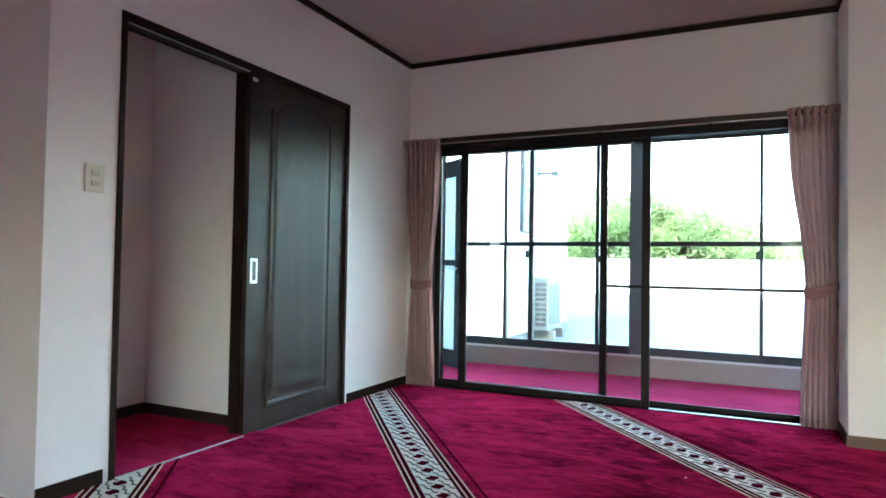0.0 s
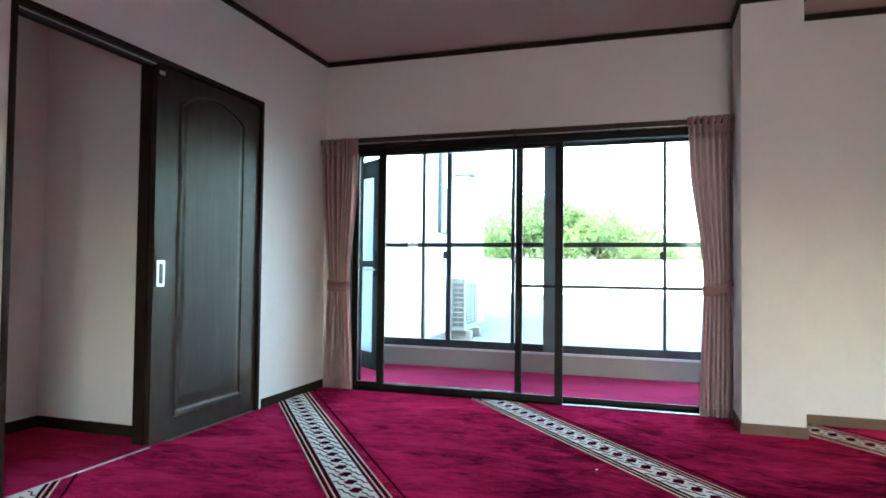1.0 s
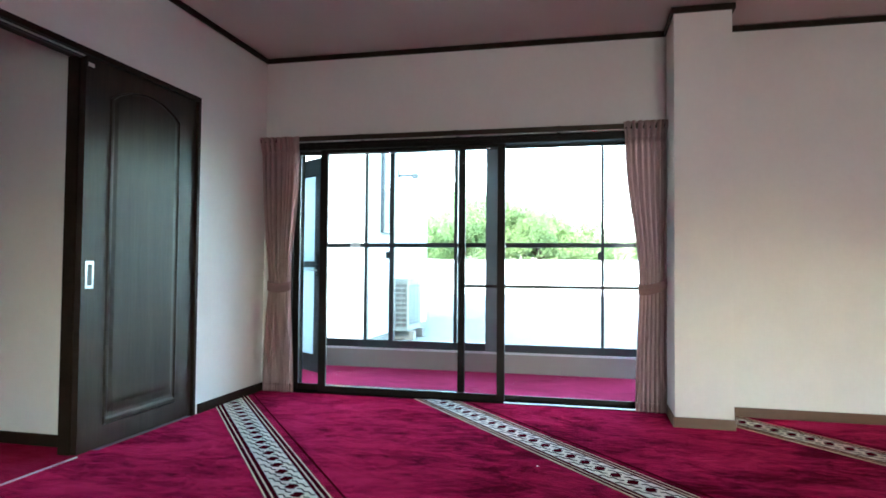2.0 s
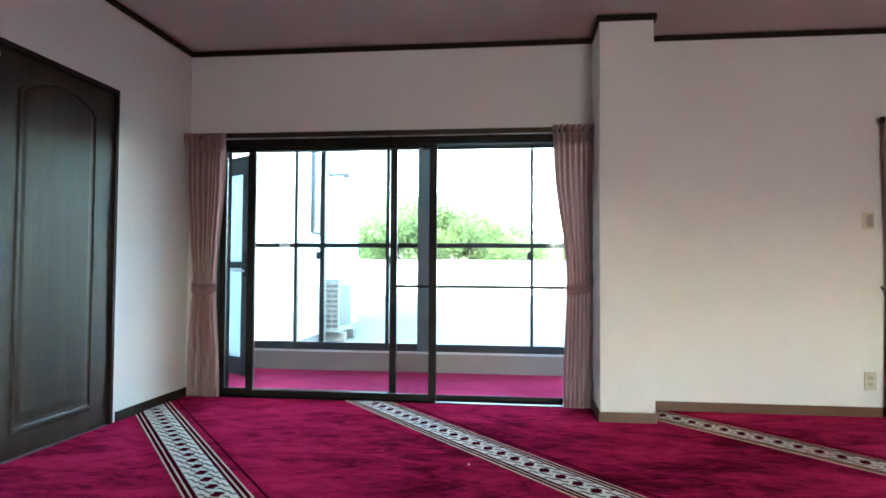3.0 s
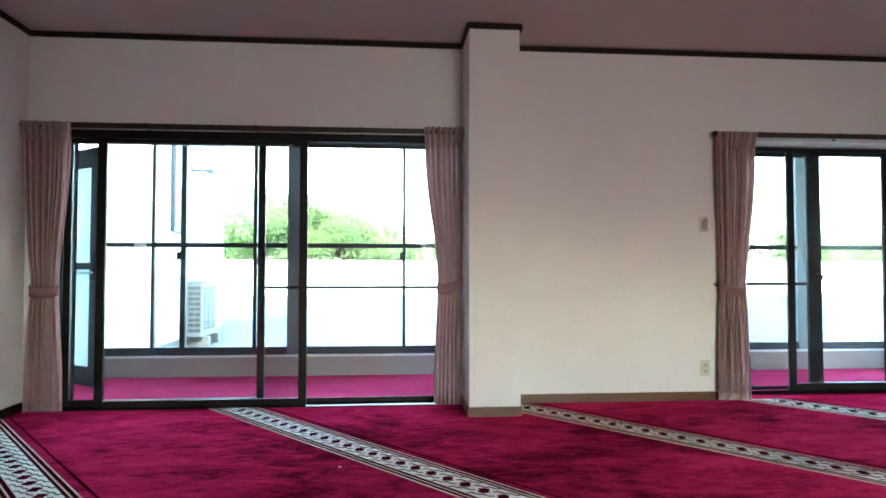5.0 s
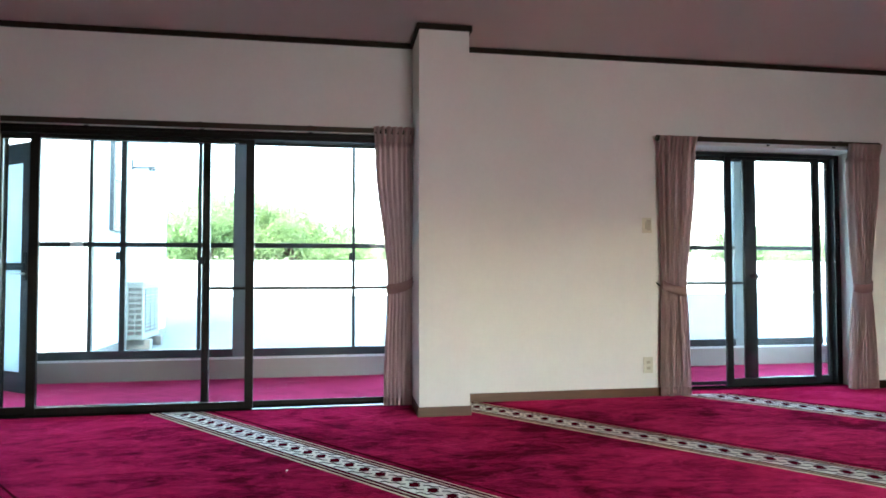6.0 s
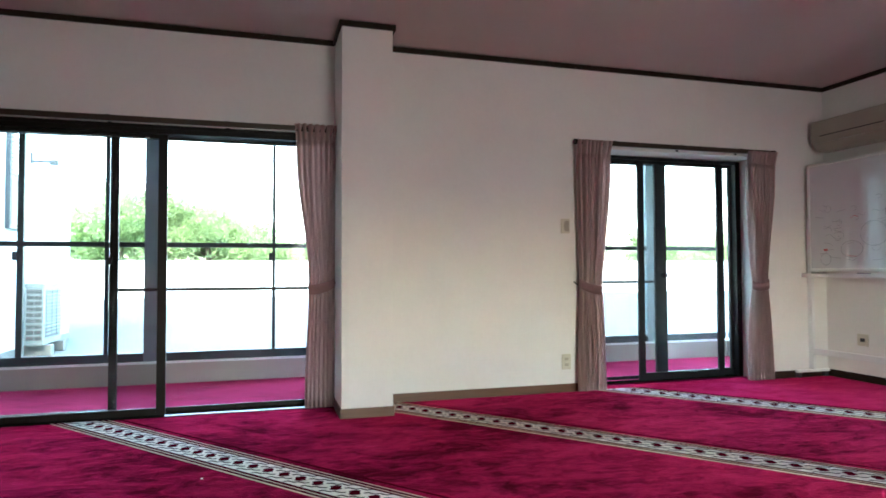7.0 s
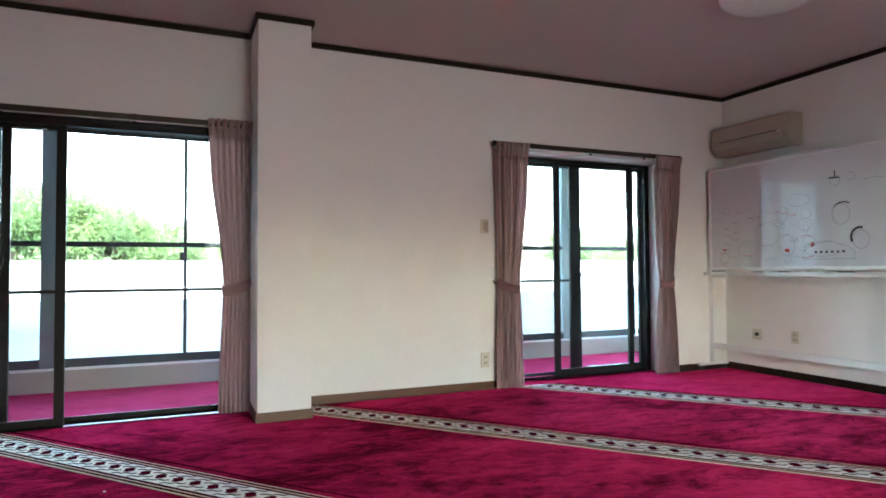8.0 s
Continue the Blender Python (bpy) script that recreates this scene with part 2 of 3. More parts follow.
E = 0.018
runs("trim", [(XL, JOG, XL, W, 1, 0), (XL + E, W, PX0, W, 0, -1), (PX0, PY - E, PX0, W - E, -1, 0), (PX0, PY, PX1, PY, 0, -1), (PX1, PY - E, PX1, W - E, 1, 0), (PX1, W, XR, W, 0, -1), (XR, YB, XR, W - E, -1, 0)],
     HB, HC - 0.003, E, M_WOODY, "dark brown wooden ceiling moulding")
runs("baseboard", [(PX0, PY - 0.009, PX0, W, -1, 0), (PX0, PY, PX1, PY, 0, -1), (PX1, PY - 0.009, PX1, W, 1, 0), (PX1 + 0.009, W, B0, W, 0, -1)],
     0, 0.063, 0.009, M_BASE, "brown wooden baseboard")
runs("baseboard_west", [(XL, JOG, XL, D1 - 0.03, 1, 0), (XL, D2 + 0.03, XL, W, 1, 0)], 0, 0.063, 0.009, M_WOODY, "dark brown wooden baseboard")
runs("baseboard_east", [(B1, W, XR, W, 0, -1), (XR, YB, XR, W - 0.009, -1, 0)], 0, 0.063, 0.009, M_WOODY, "dark brown wooden baseboard")


# ---- carpets ----
def clip(poly, px, py, nx, ny):
    """The part of a convex polygon where (p - (px, py)) . n >= 0."""
    out = []
    for i, a in enumerate(poly):
        b = poly[(i + 1) % len(poly)]
        da, db = (a[0] - px) * nx + (a[1] - py) * ny, (b[0] - px) * nx + (b[1] - py) * ny
        if da >= 0:
            out.append(a)
        if (da >= 0) != (db >= 0):
            k = da / (da - db)
            out.append((a[0] + k * (b[0] - a[0]), a[1] + k * (b[1] - a[1])))
    return out


def slab(bm, poly, z0, z1):
    lo = [bm.verts.new((x, y, z0)) for x, y in poly]
    hi = [bm.verts.new((x, y, z1)) for x, y in poly]
    bm.faces.new(hi)
    bm.faces.new(lo[::-1])
    for i in range(len(poly)):
        j = (i + 1) % len(poly)
        bm.faces.new((lo[i], lo[j], hi[j], hi[i]))
    return bm


ROOM = [(XL, YB), (XR, YB), (XR, W - 0.012), (XL, W - 0.012)]
RIM = [(XL, 0, 1, 0), (XR, 0, -1, 0), (0, YB, 0, 1), (0, W - 0.012, 0, -1)]
# stripe: a point on its near edge and its bearing in degrees
STRIPES = [(-2.610, 1.930, -52.0), (-2.418, 3.826, -51.6), (-1.205, 4.476, -50.2), (0.890, 4.228, -50.0), (2.646, 4.450, -49.9)]
BAND, SEAM, STEP = 0.26, 0.31, 0.110


def rect(p, q, n, u0, u1, v0, v1):
    return [(p[0] + q[0] * u + n[0] * v, p[1] + q[1] * u + n[1] * v) for u, v in ((u0, v0), (u1, v0), (u1, v1), (u0, v1))]


def in_room(poly):
    for c in RIM:
        poly = clip(poly, *c) if len(poly) > 2 else poly
    return poly


def diamond_mesh():
    bm = bmesh.new()
    pts = [(-0.031, -0.003), (-0.013, -0.013), (-0.008, -0.029), (0.014, -0.023), (0.031, 0.003), (0.013, 0.013), (0.008, 0.029), (-0.014, 0.023)]
    slab(bm, pts, -0.004, 0.0)
    me = bpy.data.meshes.new("diamond")
    bm.to_mesh(me)
    bm.free()
    me.materials.append(M_DARKPILE)
    return me


DIAMOND = diamond_mesh()
# roll tones stand in for how each nap catches the light
SHADE = [M_CARPET, M_CARPET, M_CARPET, M_CARPET, M_DULL_NAP, M_SHEEN_NAP]
edges = []
for sx, sy, ang in STRIPES:
    q = (math.cos(radians(ang)), math.sin(radians(ang)))
    edges.append(((sx, sy), q, (-q[1], q[0])))
for i in range(len(STRIPES) + 1):
    poly = list(ROOM)
    if i > 0:
        p, q, n = edges[i - 1]
        poly = clip(poly, p[0] + n[0] * (SEAM + 0.002), p[1] + n[1] * (SEAM + 0.002), n[0], n[1])
    if i < len(STRIPES):
        p, q, n = edges[i]
        poly = clip(poly, p[0] + n[0] * (SEAM - 0.002), p[1] + n[1] * (SEAM - 0.002), -n[0], -n[1])
    roll = thing("carpet_roll", "crimson velvet-pile carpet roll with an ivory patterned border" if i < len(STRIPES) else "crimson velvet-pile carpet roll along the far corner", "carpet", "carpet rolls")
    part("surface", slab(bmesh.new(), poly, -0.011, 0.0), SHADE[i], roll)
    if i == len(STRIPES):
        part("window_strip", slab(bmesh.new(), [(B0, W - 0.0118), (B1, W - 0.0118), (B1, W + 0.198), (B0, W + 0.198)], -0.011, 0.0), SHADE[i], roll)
        continue
    if i == 0:
        part("alcove_piece", slab(bmesh.new(), [(XJ, YB), (XL - 0.002, YB), (XL - 0.002, JOG), (XJ, JOG)], -0.011, 0.0), SHADE[i], roll)
    L0, L1 = -0.6, 9.8
    for k, (v0, v1, m, nm) in enumerate(((0.002, 0.0085, M_TAN, "tan_line"), (0.028, 0.035, M_TAN, "tan_line"), (0.056, 0.204, M_WHITEYARN, "ivory_band"), (0.221, 0.228, M_TAN, "tan_line"), (0.2485, 0.255, M_TAN, "tan_line"),
                                         (0.010, 0.0265, M_DARKPILE, "maroon_line"), (0.037, 0.0545, M_DARKPILE, "maroon_line"), (0.2055, 0.2195, M_DARKPILE, "maroon_line"), (0.2295, 0.247, M_DARKPILE, "maroon_line"), (0.300, 0.3075, M_DARKPILE, "maroon_line"))):
        c = in_room(rect(p, q, n, L0, L1, v0, v1))
        if len(c) > 2:
            part(nm, slab(bmesh.new(), c, -0.008, 0.0035), m, roll)
    lines = bmesh.new()
    for k in range(int((L1 - L0) / STEP)):
        u = L0 + k * STEP
        vc = 0.13
        for s in (-1, 1):
            zig = [(u - s * 0.058, 0.034), (u - s * 0.026, 0.034), (u - s * 0.012, 0.052), (u + s * 0.026, 0.054)]
            segs = list(zip(zig[:-1], zig[1:])) + [((u + s * 0.026, 0.054), (u + s * 0.034, 0.072)), ((u + s * 0.036, 0.018), (u + s * 0.052, 0.034))]
            for (ua, va), (ub, vb) in segs:
                l = math.hypot(ub - ua, vb - va)
                du, dv = -(vb - va) / l * 0.0022, (ub - ua) / l * 0.0022
                quad = [(ua + du, va + dv), (ub + du, vb + dv), (ub - du, vb - dv), (ua - du, va - dv)]
                world_quad = [(p[0] + q[0] * a + n[0] * (vc + s * b), p[1] + q[1] * a + n[1] * (vc + s * b)) for a, b in quad]
                if len(in_room(world_quad)) == 4 and all(XL < x < XR and YB < y < W - 0.012 for x, y in world_quad):
                    if s < 0:
                        world_quad.reverse()
                    slab(lines, world_quad, 0.001, 0.006)
        cx, cy = p[0] + q[0] * u + n[0] * vc, p[1] + q[1] * u + n[1] * vc
        if XL + 0.03 < cx < XR - 0.03 and YB + 0.05 < cy < W - 0.045:
            d = new("diamond", DIAMOND)
            d.parent = roll
            d.matrix_local = Matrix.Translation((cx, cy, 0.007)) @ Matrix.Rotation(radians(STRIPES[i][2]), 4, 'Z')
    tagged(part("knot_work", lines, M_KNOT, roll), kind="stuff")

tagged(link("sunroom_carpet", slab(bmesh.new(), [(SX0, W + 0.14), (SX1, W + 0.14), (SX1, YO), (SX0, YO)], -0.011, 0.0), M_PINK), "raspberry short-pile carpet on the sunroom floor, glass haze in its pink", "carpet")
tagged(link("closet_carpet", slab(bmesh.new(), [(-3.42, 1.73), (XL - 0.002, 1.73), (XL - 0.002, 2.83), (-3.42, 2.83)], -0.011, -0.001), M_CLOSET), "dark red carpet behind the sliding door", "carpet")

# ---- sliding door in the west wall ----
structure("closet_wall", [(-3.54, -3.42, 1.725, 2.95, 0, HC - 0.1), (-3.42, XL - 0.13, 2.83, 2.95, 0, HC - 0.1)], M_WALL, "off-white papered walls behind the sliding door", "wall")
structure("closet_ceiling", [(-3.54, XL - 0.13, 1.725, 2.95, HC - 0.1, HC)], M_CEIL, "pale low ceiling behind the sliding door", "ceiling")
structure("closet_baseboard", [(-3.42, XL - 0.13, 2.82, 2.83, 0, 0.063), (-3.42, -3.41, 1.725, 2.82, 0, 0.063)], M_WOODY, "dark brown baseboard behind the sliding door", "trim")
dframe = thing("door_1", "dark-stained wooden frame of a half-open sliding door", "door frame", kind="structure")
bpart("jamb", (XL - 0.13, XL + 0.008, D1, D1 + 0.028, 0, DT - 0.03), M_WOODY, dframe)
bpart("jamb", (XL - 0.13, XL + 0.008, D2 - 0.028, D2, 0, DT - 0.03), M_WOODY, dframe)
bpart("head", (XL - 0.13, XL + 0.008, D1, D2, DT - 0.03, DT), M_WOODY, dframe)
bpart("mid_jamb", (XL - 0.135, XL - 0.065, 2.710, 2.748, 0, DT - 0.03), M_WOODY, dframe)
bpart("top_track", (XL - 0.055, XL - 0.03, D1 + 0.028, D2 - 0.028, DT - 0.042, DT - 0.03), M_GREY, dframe, 0.001)
bpart("track_cover", (XL - 0.030, XL - 0.024, D1 + 0.028, D2 - 0.028, DT - 0.037, DT - 0.03), M_STEEL, dframe, 0.001)
bpart("floor_track", (XL - 0.012, XL - 0.002, D1 + 0.028, 2.70, -0.004, 0.004), M_SILL, dframe, 0.001)


def arch_loop(y0, y1, z0, z1, rise, k=14):
    """A panel outline with a shouldered arch on top, in the wall's plane."""
    pts = [(y0, z0), (y1, z0), (y1, z1 - rise)]
    for i in range(1, k):
        a = i / k
        pts.append((y1 + (y0 - y1) * a, z1 - rise + rise * math.sin(math.pi * a) ** 0.75))
    pts.append((y0, z1 - rise))
    return pts


def inset(pts, d):
    cy, cz = sum(p[0] for p in pts) / len(pts), sum(p[1] for p in pts) / len(pts)
    y0, y1 = min(p[0] for p in pts), max(p[0] for p in pts)
    z0, z1 = min(p[1] for p in pts), max(p[1] for p in pts)
    return [(cy + (y - cy) * (1 - 2 * d / (y1 - y0)), cz + (z - cz) * (1 - 2 * d / (z1 - z0))) for y, z in pts]


slide = thing("sliding_door", "dark-stained wooden sliding door with one arched panel, slid half open", "door")
X_F = XL - 0.012
bpart("slab", (X_F - 0.034, X_F, 2.700, 3.627, 0.008, DT - 0.034), M_WOOD, slide, 0.002)
loop = arch_loop(2.868, 3.468, 0.118, 1.945, 0.095)
bm = bmesh.new()
prof = [(0.0, 0.001), (0.006, 0.009), (0.016, 0.010), (0.024, 0.003), (0.034, 0.002), (0.060, 0.006)]
rings = []
for d, h in prof:
    rings.append([bm.verts.new((X_F + h, y, z)) for y, z in inset(loop, d)])
for a, b in zip(rings[:-1], rings[1:]):
    for i in range(len(a)):
        j = (i + 1) % len(a)
        bm.faces.new((a[i], a[j], b[j], b[i]))
bm.faces.new(rings[-1])
part("panel", bm, M_WOOD, slide, "raised panel with an arched top")
pull = part("pull", box(bmesh.new(), X_F + 0.0005, X_F + 0.004, 2.725, 2.780, 0.840, 0.980, 0.001), M_STEEL, slide, "satin steel recessed pull")
part("recess", box(bmesh.new(), X_F + 0.003, X_F + 0.0055, 2.738, 2.767, 0.856, 0.964, 0.001), M_GREY, pull)
bpart("tag", (X_F, X_F + 0.002, 2.712, 2.752, 1.978, 1.998), M_STEEL, slide, 0.0005)


# ---- switches and outlets ----
def wall_plate(name, label, m, rockers, w=0.07, h=0.12):
    """A plate lying in the local xz plane, facing local -y."""
    ob = thing(name, label, "switch" if "switch" in name else "outlet")
    bpart("plate", (-w / 2, w / 2, -0.008, 0, -h / 2, h / 2), M_PLATE, ob, 0.003)
    for z, hh, mm in rockers:
        bpart("rocker" if "switch" in name else "socket", (-w * 0.2, w * 0.2, -0.012, -0.006, z - hh / 2, z + hh / 2), mm, ob, 0.001)
    ob.matrix_world = m
    return ob


wall_plate("light_switch", "ivory double light switch beside the sliding door", pose(XL, 1.765, 1.301, 0, 0, 90), [(0.022, 0.022, M_KNOB), (-0.022, 0.022, M_KNOB)], 0.088, 0.118)
switch_b = wall_plate("light_switch", "ivory light switch beside the narrow window curtain", pose(2.335, W, 1.302), [(0.0, 0.06, M_KNOB)], 0.075, 0.115)
bpart("rocker_face", (-0.006, 0.028, -0.0135, -0.0115, -0.042, 0.042), M_CREAM, switch_b, 0.001, "tan rocker face")
wall_plate("power_outlet", "ivory wall outlet low beside the window curtain", pose(2.333, W, 0.235), [(0.022, 0.022, M_KNOB), (-0.022, 0.022, M_KNOB)], 0.075, 0.12)
wall_plate("power_outlet", "ivory square wall outlet under the whiteboard", pose(XR, 4.178, 0.352, 0, 0, -90), [(0.0, 0.03, M_GREY)], 0.10, 0.10)
wall_plate("power_outlet", "cream wall outlet under the whiteboard", pose(XR, 3.795, 0.357, 0, 0, -90), [(0.02, 0.02, M_KNOB), (-0.02, 0.02, M_KNOB)], 0.072, 0.105)


# ---- windows ----
def sash(label, x0, x1, y0, y1, z0, z1, ls, rs, top, bot, metal, pane=None, mid=None, group="sliding sashes"):
    ob = thing("sliding_sash" if mid is None else "insect_screen", label, "window sash" if mid is None else "insect screen", group)
    bpart("stile", (x0, x0 + ls, y0, y1, z0, z1), metal, ob, 0.002)
    bpart("stile", (x1 - rs, x1, y0, y1, z0, z1), metal, ob, 0.002)
    bpart("top_rail", (x0 + ls, x1 - rs, y0 + 0.002, y1 - 0.002, z1 - top, z1), metal, ob, 0.002)
    bpart("bottom_rail", (x0 + ls, x1 - rs, y0 + 0.002, y1 - 0.002, z0, z0 + bot), metal, ob, 0.002)
    if mid:
        bpart("mid_rail", (x0 + ls, x1 - rs, y0 + 0.002, y1 - 0.002, mid - 0.011, mid + 0.011), metal, ob, 0.002)
    ym = (y0 + y1) / 2
    g = part("pane" if mid is None else "net", box(bmesh.new(), x0 + ls - 0.006, x1 - rs + 0.006, ym - 0.002, ym + 0.002, z0 + bot - 0.006, z1 - top + 0.006), pane or M_GLASS, ob, "clear glass pane" if mid is None else "fine dark net")
    g.visible_shadow = False
    return ob


def window_frame(name, label, x0, x1, y0, y1, z1, jamb, head, metal, track):
    ob = thing(name, label, "window frame", kind="structure")
    bpart("jamb", (x0, x0 + jamb, y0, y1, 0, z1), metal, ob)
    bpart("jamb", (x1 - jamb, x1, y0, y1, 0, z1), metal, ob)
    bpart("head", (x0 + jamb, x1 - jamb, y0, y1, z1 - head, z1), metal, ob)
    bpart("sill", (x0 + jamb, x1 - jamb, y0, y1, -0.011, 0.004), M_SILLDARK, ob)
    for yt in track:
        bpart("track", (x0 + jamb, x1 - jamb, yt - 0.004, yt + 0.004, 0.003, 0.009), M_SILLDARK, ob, 0.001)
    return ob


f1 = window_frame("window_1", "dark bronze aluminium frame of the wide sliding window", A0, A1, W - 0.012, W + 0.14, AT, 0.03, 0.036, M_BRONZE, (W + 0.03, W + 0.075, W + 0.115))
bpart("casing", (A0 - 0.02, A1, W - 0.018, W - 0.0125, AT - 0.005, AT + 0.02), M_BRONZE, f1)
bpart("threshold", (-0.578, A1 - 0.03, W - 0.0115, W + 0.004, 0.0045, 0.011), M_SILL, f1, 0.0005)
for x0 in (A0, A1 - 0.010):
    bpart("liner", (x0, x0 + 0.010, W + 0.1405, W + 0.303, 0.001, AT), M_SILLDARK, f1, 0.001)
s2 = sash("bronze sliding glass sash pushed to the middle", -2.016, -0.580, W + 0.016, W + 0.044, 0.010, 1.868, 0.058, 0.056, 0.026, 0.046, M_BRONZE)
s1 = sash("bronze sliding glass sash standing at the corner", -2.255, -0.882, W + 0.061, W + 0.089, 0.010, 1.868, 0.05, 0.050, 0.026, 0.046, M_BRONZE)
bpart("lock", (-0.935, -0.912, W + 0.045, W + 0.06, 1.00, 1.05), M_BLACK, s1, 0.003)
bpart("roller_mark", (-0.72, -0.69, W + 0.012, W + 0.0165, 1.838, 1.844), M_SILL, s2, 0.0005)
sash("bronze framed insect screen across the open half", -0.930, 0.491, W + 0.106, W + 0.124, 0.010, 1.868, 0.03, 0.03, 0.018, 0.03, M_BRONZE, M_NET, 0.832, "insect screens")

f2 = window_frame("window_2", "black aluminium frame of the narrow sliding window", B0, 4.19, W + 0.20, W + 0.305, BT - 0.005, 0.048, 0.030, M_BLACK, (W + 0.228, W + 0.268))
t1 = sash("black sliding glass sash pushed open", 3.141, 4.005, W + 0.214, W + 0.240, 0.010, 1.900, 0.056, 0.055, 0.026, 0.060, M_BLACK)
t2 = sash("black sliding glass sash at the reveal", 3.335, 4.145, W + 0.254, W + 0.280, 0.010, 1.900, 0.112, 0.032, 0.026, 0.060, M_BLACK)
lockp = part("lock", cyl(bmesh.new(), (3.405, W + 0.20, 0.905), (3.405, W + 0.254, 0.905), 0.02), M_BLACK, t2, "black crescent lock")
part("lever", cyl(bmesh.new(), (3.405, W + 0.204, 0.905), (3.392, W + 0.204, 0.955), 0.009), M_BLACK, lockp)
bpart("latch", (3.955, 3.985, W + 0.205, W + 0.214, 0.93, 0.96), M_BLACK, t1, 0.002)
sash("black framed insect screen across the open side", 2.600, 3.44, W + 0.286, W + 0.300, 0.010, 1.900, 0.03, 0.03, 0.03, 0.03, M_BLACK, M_NET_DENSE, 0.850, "insect screens")


# ---- curtains ----
def curtain(label, top, tie, bot, ztop, ztie, folds, seed, tilt):
    rnd = random.Random(seed)
    ob = thing("curtain", label, "curtain", "tied curtains")
    yc = W - 0.075
    nu, nz = folds * 10, 44
    cuts = [0.0]
    for _ in range(folds):
        cuts.append(cuts[-1] + rnd.uniform(0.45, 1.6))
    cuts = [c / cuts[-1] for c in cuts]
    ph = [rnd.uniform(-0.5, 0.5) for _ in range(folds + 1)]
    am = [rnd.uniform(0.35, 1.2) for _ in range(folds + 1)]

    def ease(a):
        a = max(0.0, min(1.0, a))
        return a * a * (3 - 2 * a)

    def span(z):
        if z > ztie:
            k = ease((ztop - 0.12 - z) / (ztop - 0.12 - ztie)) ** 1.15
            a, b = top, tie
        else:
            k = ease((ztie - z) / ztie) ** 0.7
            a, b = tie, bot
        return a[0] + (b[0] - a[0]) * k, a[1] + (b[1] - a[1]) * k

    def sheet(z_hi, z_lo, n, amp, grow, lean=0.0, flare=0.0):
        bm = bmesh.new()
        rows = []
        for iz in range(n + 1):
            z = z_hi + (z_lo - z_hi) * iz / n
            x0, x1 = span(z)
            x0, x1 = x0 - flare * (1 - iz / n), x1 + flare * (1 - iz / n)
            row = []
            for iu in range(nu + 1):
                f = iu / nu * folds
                i = min(folds - 1, int(f))
                u = cuts[i] + (cuts[i + 1] - cuts[i]) * (f - i)
                a = am[i] + (am[i + 1] - am[i]) * (f - i)
                wob = ph[i] + (ph[i + 1] - ph[i]) * (f - i)
                s = math.sin(2 * math.pi * f + wob + 0.35 * math.sin(z * 3 + seed))
                pinch = 1 - 0.55 * math.exp(-((z - ztie) / 0.13) ** 2)
                xx = x0 + (x1 - x0) * u + 0.006 * math.sin(4 * math.pi * f + z * 2)
                row.append(bm.verts.new((xx, yc + grow + lean * (1 - iz / n) + amp * a * pinch * s, z)))
            rows.append(row)
        for a, b in zip(rows[:-1], rows[1:]):
            for i in range(nu):
                bm.faces.new((a[i], a[i + 1], b[i + 1], b[i]))
        g = bmesh.ops.solidify(bm, geom=bm.faces[:], thickness=0.002)
        return bm

    part("drape", sheet(ztop - 0.10, 0.016, nz, 0.035, 0), M_CURT, ob, smooth=True)
    part("header", sheet(ztop + 0.012, ztop - 0.105, 8, 0.024, -0.004, -0.026, 0.010), M_CURT, ob, "gathered pleated header band", smooth=True)
    part("hem", sheet(0.075, 0.0145, 3, 0.024, -0.004), M_CURT, ob, "stitched bottom hem", smooth=True)
    bm = bmesh.new()
    n = 40
    rows = []
    hx, cx = (tie[1] - tie[0]) / 2 + 0.008, (tie[0] + tie[1]) / 2
    for iz in range(3):
        row = []
        for i in range(n):
            a = 2 * math.pi * i / n
            sag = tilt * math.cos(a)
            row.append(bm.verts.new((cx + hx * math.cos(a), yc + 0.034 * math.sin(a), ztie - 0.034 + 0.034 * iz - 0.024 * abs(math.sin(a)) + sag)))
        rows.append(row)
    for a, b in zip(rows[:-1], rows[1:]):
        for i in range(n):
            j = (i + 1) % n
            bm.faces.new((a[i], a[j], b[j], b[i]))
    bmesh.ops.solidify(bm, geom=bm.faces[:], thickness=0.003)
    part("tie_back", bm, M_TIE, ob, "darker mauve fabric tie band", smooth=True)
    hk = (tie[0] - 0.012, tie[1] + 0.012)[0 if cx < 0 or 2 < cx < 3 else 1]
    part("hook", cyl(bmesh.new(), (hk, W - 0.05, ztie + 0.01), (hk, W, ztie + 0.03), 0.006), M_BRONZE, ob)
    return ob


curtain("dusty mauve curtain tied back beside the corner", (-2.462, -2.150), (-2.395, -2.215), (-2.425, -2.175), 1.945, 0.825, 8, 3, 0.0)
curtain("dusty mauve curtain tied back against the pillar", (0.254, 0.518), (0.344, 0.512), (0.315, 0.514), 1.958, 0.860, 8, 5, 0.024)
curtain("dusty mauve curtain tied back beside the light switch", (2.410, 2.690), (2.424, 2.608), (2.400, 2.637), 1.966, 0.830, 8, 8, -0.026)
curtain("dusty mauve curtain tied back beside the whiteboard", (4.037, 4.308), (4.070, 4.222), (4.022, 4.262), 1.955, 0.832, 8, 11, 0.008)


